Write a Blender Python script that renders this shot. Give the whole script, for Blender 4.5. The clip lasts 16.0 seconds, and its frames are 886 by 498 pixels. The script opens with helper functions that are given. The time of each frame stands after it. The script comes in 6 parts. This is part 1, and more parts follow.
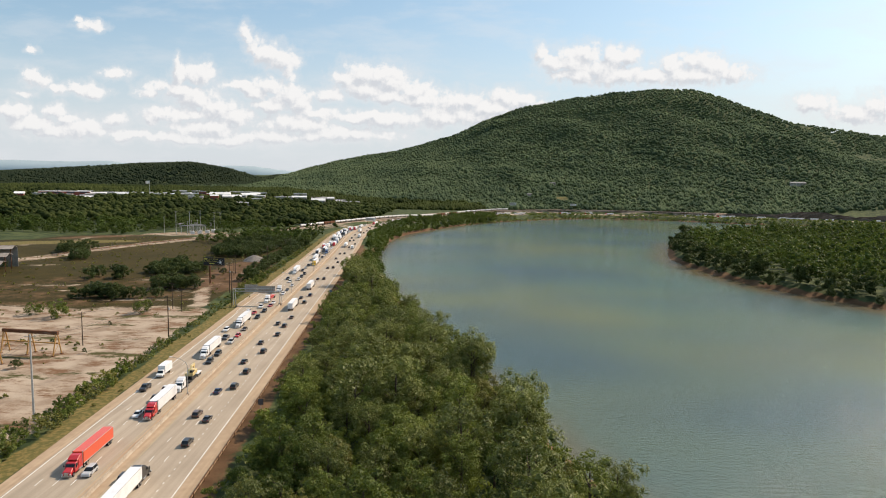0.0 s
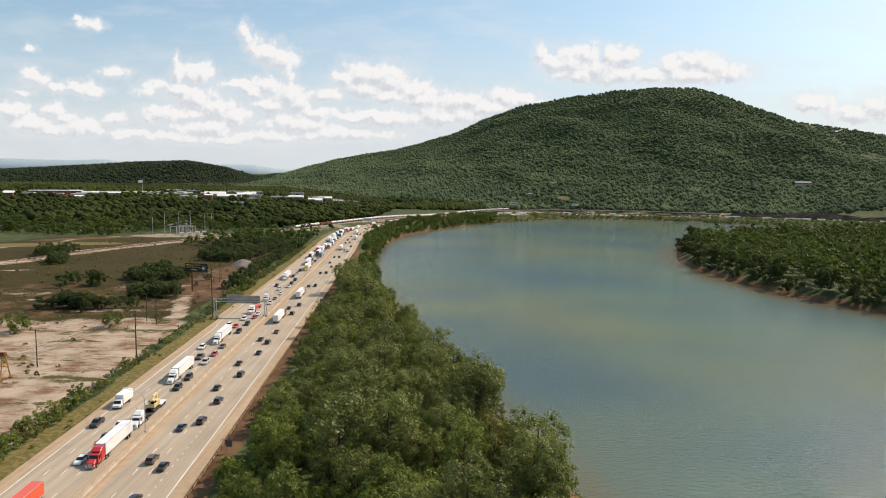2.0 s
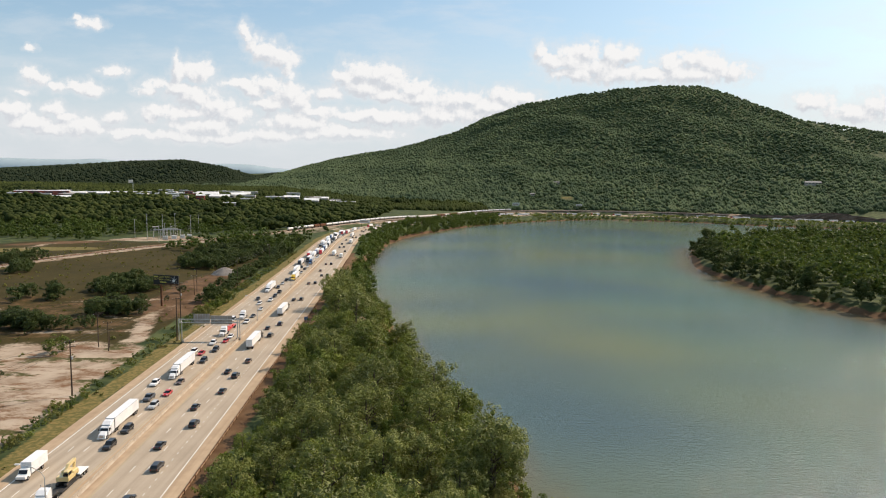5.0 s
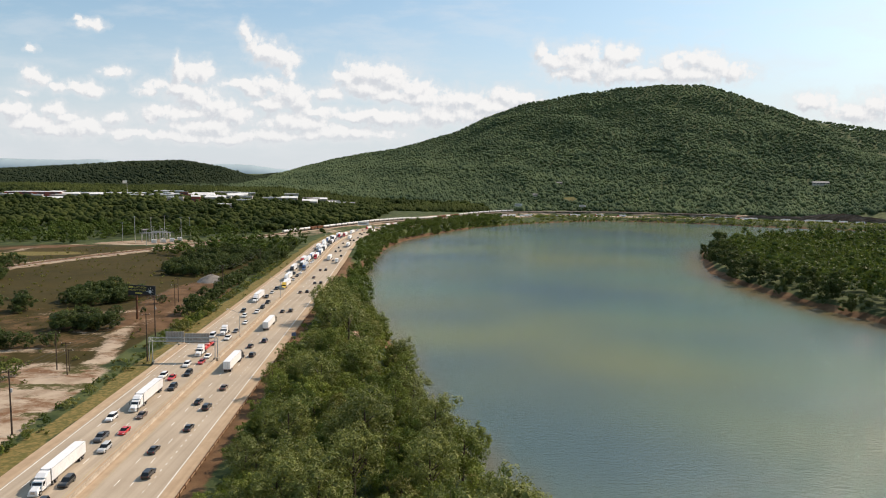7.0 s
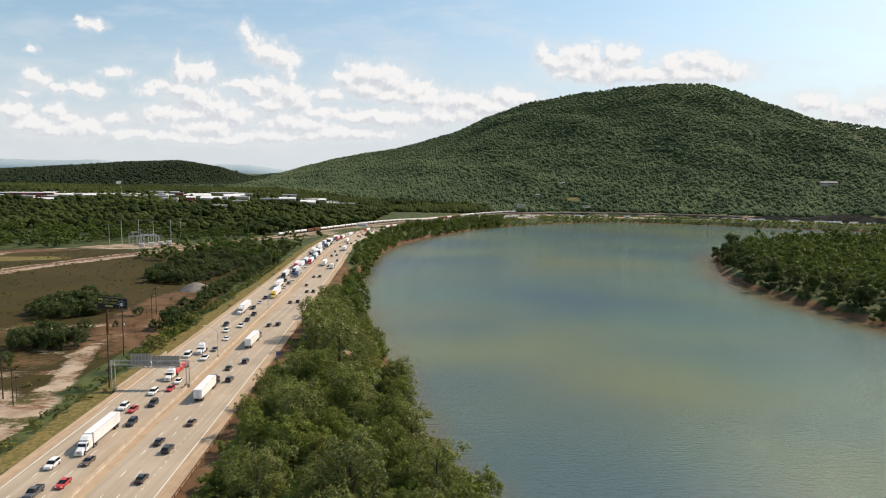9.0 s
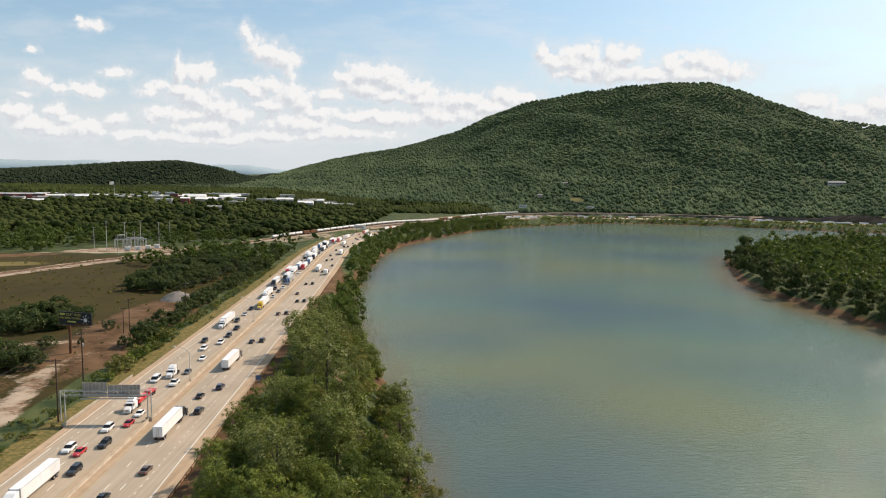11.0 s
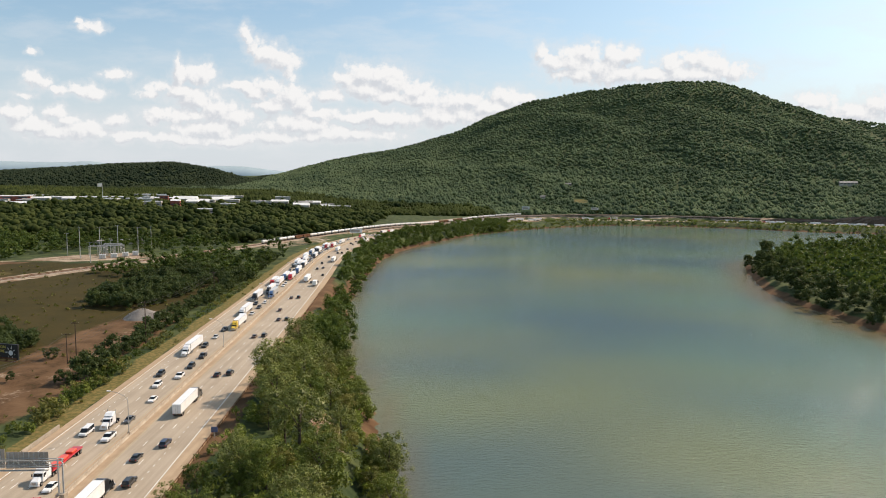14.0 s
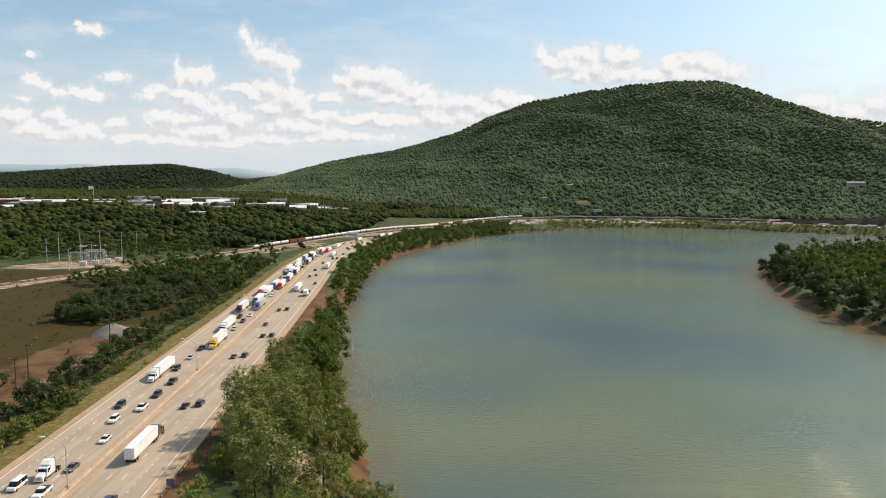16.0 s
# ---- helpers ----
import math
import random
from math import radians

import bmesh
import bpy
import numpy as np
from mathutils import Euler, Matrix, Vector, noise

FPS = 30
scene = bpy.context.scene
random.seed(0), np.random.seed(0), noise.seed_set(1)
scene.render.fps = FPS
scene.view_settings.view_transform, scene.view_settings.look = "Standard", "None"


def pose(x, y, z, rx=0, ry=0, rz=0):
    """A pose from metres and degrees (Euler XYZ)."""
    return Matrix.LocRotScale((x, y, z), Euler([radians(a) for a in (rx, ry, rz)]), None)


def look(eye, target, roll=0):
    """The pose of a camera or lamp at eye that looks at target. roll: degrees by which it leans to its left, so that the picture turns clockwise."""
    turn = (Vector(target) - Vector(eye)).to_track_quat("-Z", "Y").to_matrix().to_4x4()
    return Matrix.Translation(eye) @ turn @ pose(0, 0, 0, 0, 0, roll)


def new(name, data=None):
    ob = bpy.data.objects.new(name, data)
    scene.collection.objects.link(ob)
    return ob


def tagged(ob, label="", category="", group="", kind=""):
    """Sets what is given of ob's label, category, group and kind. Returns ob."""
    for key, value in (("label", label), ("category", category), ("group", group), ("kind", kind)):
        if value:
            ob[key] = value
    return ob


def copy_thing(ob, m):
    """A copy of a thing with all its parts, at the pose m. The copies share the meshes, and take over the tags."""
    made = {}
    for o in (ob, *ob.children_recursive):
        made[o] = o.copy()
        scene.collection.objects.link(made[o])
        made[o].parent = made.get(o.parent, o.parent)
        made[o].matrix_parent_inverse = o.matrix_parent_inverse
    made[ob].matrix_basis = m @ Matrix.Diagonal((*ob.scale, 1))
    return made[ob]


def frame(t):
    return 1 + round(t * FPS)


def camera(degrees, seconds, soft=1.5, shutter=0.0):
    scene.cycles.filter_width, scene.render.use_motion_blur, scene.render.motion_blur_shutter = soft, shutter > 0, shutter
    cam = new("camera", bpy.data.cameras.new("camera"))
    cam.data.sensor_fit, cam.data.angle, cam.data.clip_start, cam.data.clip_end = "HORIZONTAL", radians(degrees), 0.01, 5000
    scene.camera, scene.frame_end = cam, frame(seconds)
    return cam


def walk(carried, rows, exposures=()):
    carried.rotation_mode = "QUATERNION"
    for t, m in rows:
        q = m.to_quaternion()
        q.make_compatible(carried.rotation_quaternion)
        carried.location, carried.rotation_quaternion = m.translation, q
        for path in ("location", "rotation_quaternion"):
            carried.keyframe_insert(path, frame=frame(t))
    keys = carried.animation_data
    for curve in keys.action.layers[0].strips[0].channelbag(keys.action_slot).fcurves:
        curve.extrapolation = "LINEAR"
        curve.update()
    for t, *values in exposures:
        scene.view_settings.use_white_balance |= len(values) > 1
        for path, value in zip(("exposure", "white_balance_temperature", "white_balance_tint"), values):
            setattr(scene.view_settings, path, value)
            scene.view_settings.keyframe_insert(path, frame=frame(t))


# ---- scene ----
import functools

cam = camera(67.8, 16.0, soft=1.0)
# seconds, x, y, z, yaw to the left, pitch, lean
PATH = [
    (0, -0.49, 0.23, 69.15, -0.604, -5.909, 0.890),
    (1, -0.64, 15.57, 69.46, -0.642, -5.947, 0.915),
    (2, -0.79, 30.92, 69.74, -0.678, -5.993, 0.933),
    (3, -0.94, 46.27, 70.00, -0.701, -6.027, 0.943),
    (4, -1.08, 61.64, 70.25, -0.706, -6.044, 0.943),
    (5, -1.21, 77.00, 70.47, -0.694, -6.044, 0.935),
    (6, -1.34, 92.38, 70.67, -0.668, -6.035, 0.920),
    (7, -1.47, 107.76, 70.85, -0.636, -6.023, 0.900),
    (8, -1.59, 123.15, 71.02, -0.602, -6.014, 0.877),
    (9, -1.70, 138.54, 71.16, -0.571, -6.010, 0.852),
    (10, -1.81, 153.94, 71.28, -0.548, -6.010, 0.826),
    (11, -1.91, 169.35, 71.38, -0.533, -6.008, 0.797),
    (12, -2.01, 184.77, 71.46, -0.526, -5.998, 0.763),
    (13, -2.10, 200.19, 71.52, -0.525, -5.973, 0.721),
    (14, -2.19, 215.62, 71.56, -0.529, -5.927, 0.666),
    (15, -2.27, 231.05, 71.58, -0.538, -5.864, 0.590),
    (16, -2.35, 246.49, 71.57, -0.553, -5.797, 0.485),
]


def aim(x, y, z, yaw, pitch, lean):
    a, p = radians(yaw), radians(pitch)
    ahead = (-math.sin(a) * math.cos(p), math.cos(a) * math.cos(p), math.sin(p))
    return look((x, y, z), (x + ahead[0], y + ahead[1], z + ahead[2]), lean)


walk(cam, [(r[0], aim(*r[1:])) for r in PATH])

# ---- sky, sun, exposure ----
SUN_AZ, SUN_EL = 54.0, 42.0  # degrees right of +y, degrees up
scene.view_settings.exposure = 0.0
sun = new("sun", bpy.data.lights.new("sun", "SUN"))
sun.data.energy, sun.data.angle, sun.data.color = 5.4, radians(0.6), (1.0, 0.82, 0.65)
_d = Vector((math.sin(radians(SUN_AZ)) * math.cos(radians(SUN_EL)), math.cos(radians(SUN_AZ)) * math.cos(radians(SUN_EL)), math.sin(radians(SUN_EL))))
sun.matrix_world = look(_d * 900, (0, 0, 0))

world = bpy.data.worlds.new("sky")
scene.world = world
world.use_nodes = True


class Nodes:
    """Short hand for building node trees."""

    def __init__(self, tree):
        self.t = tree
        tree.nodes.clear()

    def n(self, kind, operation=None, use_clamp=False, data_type=None, blend_type=None, noise_dimensions=None, interpolation_type=None, sky_type=None, sun_disc=None, attribute_name=None):
        node = self.t.nodes.new(kind)
        if operation:
            node.operation = operation
        if use_clamp:
            node.use_clamp = True
        if data_type:
            node.data_type = data_type
        if blend_type:
            node.blend_type = blend_type
        if noise_dimensions:
            node.noise_dimensions = noise_dimensions
        if interpolation_type:
            node.interpolation_type = interpolation_type
        if sky_type:
            node.sky_type, node.sun_disc = sky_type, sun_disc
        if attribute_name:
            node.attribute_name = attribute_name
        return node

    def put(self, sock, v):
        if isinstance(v, bpy.types.NodeSocket):
            self.t.links.new(v, sock)
        elif v is not None:
            sock.default_value = v

    def math(self, op, a, b=None, c=None, clamp=False):
        node = self.n("ShaderNodeMath", operation=op, use_clamp=clamp)
        for s, v in zip(node.inputs, (a, b, c)):
            self.put(s, v)
        return node.outputs[0]

    def vec(self, op, a, b=None):
        node = self.n("ShaderNodeVectorMath", operation=op)
        for s, v in zip(node.inputs, (a, b)):
            self.put(s, v)
        return node.outputs["Value"] if op in ("LENGTH", "DOT_PRODUCT") else node.outputs[0]

    def mix(self, f, a, b, blend="MIX"):
        node = self.n("ShaderNodeMix", data_type="RGBA", blend_type=blend)
        self.put(node.inputs[0], f)
        self.put(node.inputs[6], a)
        self.put(node.inputs[7], b)
        return node.outputs[2]

    def noise(self, vec, scale, detail=4.0, rough=0.55, dim="3D"):
        node = self.n("ShaderNodeTexNoise", noise_dimensions=dim)
        self.put(node.inputs["Vector"], vec)
        for k, v in (("Scale", scale), ("Detail", detail), ("Roughness", rough)):
            self.put(node.inputs[k], v)
        return node.outputs["Fac"]

    def ramp(self, f, lo, hi, smooth=True):
        node = self.n("ShaderNodeMapRange", interpolation_type="SMOOTHSTEP" if smooth else "LINEAR")
        for s, v in zip(node.inputs, (f, lo, hi, 0.0, 1.0)):
            self.put(s, v)
        return node.outputs[0]

    def scaled(self, vec, sx, sy, sz):
        return self.vec("MULTIPLY", vec, (sx, sy, sz))


# heaps of cumulus, as tangents from due north: across, up, half width, half height
CLOUDS_HIGH = [(-0.283, 0.207, 0.006, 0.0129), (-0.275, 0.191, 0.013, 0.0146), (-0.255, 0.183, 0.021, 0.0146), (-0.231, 0.173, 0.019, 0.0137), (-0.219, 0.160, 0.011, 0.0137), (-0.511, 0.219, 0.015, 0.0060), (-0.528, 0.225, 0.007, 0.0034), (-0.599, 0.184, 0.009, 0.0043), (-0.477, 0.148, 0.017, 0.0069)]
CLOUDS_LEFT = [(-0.601, 0.143, 0.013, 0.0103), (-0.584, 0.138, 0.015, 0.0086), (-0.563, 0.130, 0.012, 0.0060), (-0.535, 0.127, 0.026, 0.0077), (-0.510, 0.123, 0.019, 0.0069), (-0.614, 0.119, 0.013, 0.0043), (-0.632, 0.092, 0.022, 0.0120), (-0.571, 0.093, 0.019, 0.0086), (-0.549, 0.083, 0.015, 0.0069), (-0.608, 0.074, 0.036, 0.0103), (-0.525, 0.069, 0.034, 0.0111), (-0.478, 0.081, 0.017, 0.0086), (-0.457, 0.061, 0.034, 0.0077), (-0.567, 0.063, 0.051, 0.0103)]
CLOUDS_TOWER = [(-0.387, 0.169, 0.005, 0.0120), (-0.381, 0.150, 0.009, 0.0154), (-0.360, 0.152, 0.023, 0.0129), (-0.346, 0.150, 0.012, 0.0154), (-0.381, 0.125, 0.026, 0.0111), (-0.356, 0.117, 0.029, 0.0146), (-0.327, 0.102, 0.031, 0.0146), (-0.298, 0.089, 0.024, 0.0137), (-0.372, 0.091, 0.034, 0.0086), (-0.347, 0.071, 0.046, 0.0129), (-0.414, 0.132, 0.021, 0.0077), (-0.428, 0.124, 0.015, 0.0060), (-0.431, 0.087, 0.012, 0.0086), (-0.414, 0.096, 0.021, 0.0069), (-0.400, 0.058, 0.051, 0.0069), (-0.328, 0.055, 0.069, 0.0069)]
CLOUDS_MID = [(-0.289, 0.136, 0.031, 0.0060), (-0.251, 0.137, 0.022, 0.0111), (-0.268, 0.127, 0.021, 0.0077), (-0.222, 0.123, 0.024, 0.0129), (-0.201, 0.111, 0.022, 0.0129), (-0.184, 0.099, 0.026, 0.0077), (-0.214, 0.081, 0.043, 0.0129), (-0.164, 0.124, 0.021, 0.0094), (-0.248, 0.103, 0.026, 0.0103), (-0.248, 0.061, 0.060, 0.0077), (-0.147, 0.066, 0.077, 0.0094)]
CLOUDS_HEAP = [(-0.139, 0.149, 0.015, 0.0086), (-0.114, 0.154, 0.027, 0.0154), (-0.084, 0.153, 0.024, 0.0163), (-0.063, 0.142, 0.026, 0.0171), (-0.038, 0.135, 0.026, 0.0111), (-0.105, 0.133, 0.034, 0.0129), (-0.070, 0.124, 0.043, 0.0094), (-0.019, 0.123, 0.026, 0.0137), (-0.063, 0.088, 0.051, 0.0120), (-0.113, 0.093, 0.051, 0.0086)]
CLOUDS_SLOPE = [(0.021, 0.115, 0.034, 0.0146), (0.046, 0.119, 0.024, 0.0120), (0.013, 0.097, 0.039, 0.0154), (0.080, 0.108, 0.039, 0.0146), (0.101, 0.125, 0.021, 0.0120), (0.126, 0.121, 0.026, 0.0094), (0.064, 0.095, 0.043, 0.0154), (0.153, 0.113, 0.017, 0.0077)]
CLOUDS_CREST = [(0.150, 0.189, 0.008, 0.0111), (0.171, 0.175, 0.021, 0.0111), (0.200, 0.180, 0.026, 0.0163), (0.221, 0.191, 0.021, 0.0137), (0.238, 0.172, 0.034, 0.0163), (0.259, 0.190, 0.019, 0.0120), (0.280, 0.185, 0.017, 0.0120), (0.273, 0.160, 0.043, 0.0129), (0.205, 0.159, 0.034, 0.0111), (0.323, 0.161, 0.026, 0.0094), (0.348, 0.177, 0.021, 0.0120), (0.381, 0.183, 0.026, 0.0120), (0.407, 0.176, 0.026, 0.0154), (0.375, 0.162, 0.051, 0.0129), (0.441, 0.167, 0.026, 0.0137)]
CLOUDS_RIGHT = [(0.563, 0.125, 0.026, 0.0111), (0.632, 0.109, 0.043, 0.0146), (0.666, 0.118, 0.034, 0.0163), (0.699, 0.127, 0.034, 0.0137)]
CLOUDS = CLOUDS_HIGH + CLOUDS_LEFT + CLOUDS_TOWER + CLOUDS_MID + CLOUDS_HEAP + CLOUDS_SLOPE + CLOUDS_CREST + CLOUDS_RIGHT


def build_sky():
    g = Nodes(world.node_tree)
    out = g.n("ShaderNodeOutputWorld")
    bg = g.n("ShaderNodeBackground")
    g.put(out.inputs[0], bg.outputs[0])
    sky = g.n("ShaderNodeTexSky", sky_type="NISHITA", sun_disc=False)
    sky.sun_elevation, sky.sun_rotation = radians(SUN_EL), radians(SUN_AZ)
    sky.air_density, sky.dust_density, sky.ozone_density = 1.0, 1.5, 1.2
    way = g.n("ShaderNodeTexCoord").outputs["Generated"]
    sep = g.n("ShaderNodeSeparateXYZ")
    g.put(sep.inputs[0], way)
    ahead = g.math("MAXIMUM", sep.outputs[1], 0.05)
    u, v = g.math("DIVIDE", sep.outputs[0], ahead), g.math("DIVIDE", sep.outputs[2], ahead)
    flat = g.n("ShaderNodeCombineXYZ")
    g.put(flat.inputs[0], u)
    g.put(flat.inputs[1], v)
    flat = flat.outputs[0]
    warp = g.n("ShaderNodeTexNoise", noise_dimensions="2D")
    g.put(warp.inputs["Vector"], flat)
    g.put(warp.inputs["Scale"], 34.0)
    g.put(warp.inputs["Detail"], 5.0)
    bent = g.vec("ADD", flat, g.scaled(g.vec("SUBTRACT", warp.outputs["Color"], (.5, .5, .5)), .022, .016, 0))

    def heap(at):
        """How deep a direction lies in the nearest heap: 1 in its middle, 0 at its rim."""
        near = None
        for cu, cv, w, h in CLOUDS:
            node = g.n("ShaderNodeVectorMath", operation="MULTIPLY_ADD")
            for sock, val in zip(node.inputs, (at, (1 / w, 1 / h, 0), (-cu / w, -cv / h, 0))):
                g.put(sock, val)
            d = g.vec("LENGTH", node.outputs[0])
            near = d if near is None else g.math("MINIMUM", near, d)
        return g.math("SUBTRACT", 1.34, near)

    def billow(at):
        big, small = g.noise(at, 30.0, 2.0, 0.5, "2D"), g.noise(at, 85.0, 6.0, 0.62, "2D")
        return g.math("ADD", g.math("MULTIPLY", g.math("SUBTRACT", big, 0.5), 1.3), g.math("MULTIPLY", g.math("SUBTRACT", small, 0.5), 1.5))

    thick = g.math("ADD", heap(bent), billow(flat))
    sunward = (0.006, 0.010, 0)
    beyond = g.math("ADD", heap(g.vec("ADD", bent, sunward)), billow(g.vec("ADD", flat, sunward)))
    cover = g.ramp(thick, 0.0, 0.62)
    # what lies deeper in the heap than the place towards the sun is lit; the undersides are grey
    lit = g.ramp(g.math("SUBTRACT", thick, beyond), -0.75, 0.55)
    cloud = g.mix(lit, (0.66, 0.68, 0.72, 1), (0.93, 0.915, 0.905, 1))
    air = g.mix(1.0, sky.outputs[0], (0.130, 0.143, 0.140, 1), "MULTIPLY")
    air = g.mix(0.30, air, (0.46, 0.64, 0.78, 1))
    low = g.math("SUBTRACT", 1.0, g.ramp(v, 0.02, 0.27))
    air = g.mix(g.math("MULTIPLY", low, 0.85), air, (0.72, 0.755, 0.80, 1))
    veil = g.math("MULTIPLY", g.ramp(g.noise(g.scaled(flat, 7.0, 26.0, 0), 1.0, 5.0, 0.6, "2D"), 0.40, 0.75), 0.28)
    air = g.mix(veil, air, (0.80, 0.81, 0.83, 1))
    air = g.mix(g.math("MULTIPLY", g.ramp(thick, -0.9, 0.35), 0.45), air, (0.80, 0.805, 0.82, 1))
    fade = g.ramp(v, 0.005, 0.10)
    colour = g.mix(g.math("MULTIPLY", cover, g.math("ADD", 0.55, g.math("MULTIPLY", fade, 0.40))), air, cloud)
    g.put(bg.inputs[0], colour)
    g.put(bg.inputs[1], 1.0)


build_sky()

# ---- materials ----
def material(name, rough=0.8, metal=0.0):
    m = bpy.data.materials.new(name)
    m.use_nodes = True
    g = Nodes(m.node_tree)
    out = g.n("ShaderNodeOutputMaterial")
    b = g.n("ShaderNodeBsdfPrincipled")
    b.inputs["Roughness"].default_value, b.inputs["Metallic"].default_value = rough, metal
    g.put(out.inputs[0], b.outputs[0])
    b.inputs["Specular IOR Level"].default_value = 0.12 if rough > 0.75 else 0.5
    g.pos = g.n("ShaderNodeNewGeometry").outputs["Position"]
    g.obj = g.n("ShaderNodeTexCoord").outputs["Object"]
    return m, g, b, out


def bump(g, b, height, strength, distance):
    node = g.n("ShaderNodeBump")
    node.inputs["Strength"].default_value, node.inputs["Distance"].default_value = strength, distance
    g.put(node.inputs["Height"], height)
    g.put(b.inputs["Normal"], node.outputs[0])


def c4(c):
    return (c[0], c[1], c[2], 1.0)


def worn(name, dark, light, scale, rough=0.8, metal=0.0, fine=8.0, relief=0.0, local=True):
    """Two tones mixed by noise at two scales."""
    m, g, b, _ = material(name, rough, metal)
    at = g.obj if local else g.pos
    f = g.math("ADD", g.math("MULTIPLY", g.noise(at, scale, 5), 0.65), g.math("MULTIPLY", g.noise(at, scale * fine, 3), 0.35))
    g.put(b.inputs["Base Color"], g.mix(g.ramp(f, 0.32, 0.68), c4(dark), c4(light)))
    if relief:
        bump(g, b, f, 0.6, relief)
    return m


def leafy(name, dark, light, glow, grain=0.0, sheen=0.10):
    """Foliage: tone differs from plant to plant and from leaf to leaf; light passes through the leaves."""
    m, g, b, out = material(name, 0.9 if grain else 0.52)
    isl = g.n("ShaderNodeNewGeometry").outputs["Random Per Island"]
    who = g.n("ShaderNodeObjectInfo").outputs["Random"]
    f = g.math("ADD", g.math("MULTIPLY", isl, 0.50), g.math("MULTIPLY", who, 0.50))
    if not grain:
        tuft = g.ramp(g.noise(g.pos, 0.55, 2), 0.3, 0.7)
        f = g.math("ADD", g.math("MULTIPLY", f, 0.75), g.math("MULTIPLY", tuft, 0.32))
    if grain:
        f = g.math("ADD", g.math("MULTIPLY", f, 0.6), g.math("MULTIPLY", g.noise(g.pos, grain, 3), 0.5))
    patch = g.math("ADD", g.math("MULTIPLY", g.noise(g.pos, 0.016, 3), 0.6), g.math("MULTIPLY", g.noise(g.pos, 0.0045, 2), 0.4))
    f = g.math("ADD", f, g.math("MULTIPLY", g.math("SUBTRACT", patch, 0.5), 2.8 if grain else 1.5), clamp=True)
    col = g.mix(f, c4(dark), c4(light))
    g.put(b.inputs["Base Color"], col)
    b.inputs["Specular IOR Level"].default_value = 0.08 if grain else sheen
    tr = g.n("ShaderNodeBsdfTranslucent")
    g.put(tr.inputs[0], g.mix(0.5, col, c4(glow)))
    mx = g.n("ShaderNodeMixShader")
    mx.inputs[0].default_value = 0.55 if grain else 0.30
    g.put(mx.inputs[1], b.outputs[0])
    g.put(mx.inputs[2], tr.outputs[0])
    g.put(out.inputs[0], mx.outputs[0])
    return m


LEAF = leafy("tree_leaves", (0.020, 0.042, 0.008), (0.238, 0.278, 0.050), (0.22, 0.26, 0.03), sheen=0.18)
LEAF_SILVER = leafy("silvery_leaves", (0.026, 0.044, 0.010), (0.256, 0.276, 0.068), (0.22, 0.25, 0.04), sheen=0.26)
LEAF_DRY = leafy("olive_leaves", (0.044, 0.054, 0.014), (0.265, 0.250, 0.058), (0.26, 0.26, 0.04), sheen=0.24)
LEAF_DEEP = leafy("deep_green_leaves", (0.012, 0.028, 0.006), (0.115, 0.158, 0.032), (0.20, 0.26, 0.035))
# dark foliage, lowered further to put cloud shade into its colour
LEAF_SHADED = leafy("dark_shaded_leaves", (0.018, 0.032, 0.012), (0.085, 0.112, 0.036), (0.15, 0.19, 0.04))
# blue is raised in both tones to put distance haze into the leaves
WOODS = leafy("hazy_far_woods", (0.044, 0.080, 0.054), (0.225, 0.278, 0.150), (0.29, 0.36, 0.15), grain=0.35)
# darker copy of the mountain woods, with cloud shade put into its tones
HILL = leafy("shaded_hill_woods", (0.026, 0.044, 0.030), (0.085, 0.108, 0.058), (0.12, 0.15, 0.06), grain=0.35)
# tones lowered so that the leaf colour carries the valley's cloud shade
VALLEY = leafy("shaded_valley_woods", (0.022, 0.038, 0.015), (0.150, 0.175, 0.052), (0.18, 0.22, 0.05), grain=0.5)
BARK = worn("bark", (0.05, 0.04, 0.03), (0.13, 0.10, 0.08), 1.5, 0.95)
CONC = worn("concrete", (0.30, 0.25, 0.195), (0.43, 0.37, 0.295), 0.25, 0.9)
STEEL = worn("galvanised_steel", (0.36, 0.355, 0.34), (0.54, 0.53, 0.50), 1.2, 0.55, 0.25)
SIGNBACK = worn("sign_back", (0.30, 0.26, 0.22), (0.42, 0.37, 0.32), 0.5, 0.8)
WOOD = worn("pole_wood", (0.045, 0.032, 0.024), (0.11, 0.08, 0.06), 1.0, 0.95)
RUST = worn("rusty_steel", (0.10, 0.045, 0.025), (0.20, 0.10, 0.055), 0.6, 0.85, 0.2)
YELLOW = worn("ochre_crane_paint", (0.34, 0.17, 0.04), (0.50, 0.28, 0.08), 0.4, 0.65)
WHITE = worn("white_paint", (0.70, 0.70, 0.68), (0.82, 0.82, 0.80), 0.4, 0.4)
TRAILER = worn("trailer_white", (0.66, 0.67, 0.68), (0.84, 0.84, 0.84), 0.3, 0.35)
TANK = worn("tank_car_grey", (0.42, 0.41, 0.39), (0.74, 0.73, 0.70), 0.15, 0.45)
ROOF_W = worn("membrane_roof", (0.60, 0.60, 0.58), (0.80, 0.79, 0.77), 0.05, 0.7, local=False)
ROOF_G = worn("grey_roof", (0.22, 0.21, 0.20), (0.36, 0.34, 0.32), 0.05, 0.8, local=False)
BRICK = worn("red_brick", (0.20, 0.060, 0.045), (0.32, 0.11, 0.08), 0.3, 0.9, local=False)
CREAM = worn("cream_wall", (0.30, 0.27, 0.23), (0.52, 0.48, 0.42), 0.1, 0.8, local=False)
TYRE = worn("tyre_rubber", (0.012, 0.012, 0.012), (0.03, 0.03, 0.03), 3.0, 0.85)
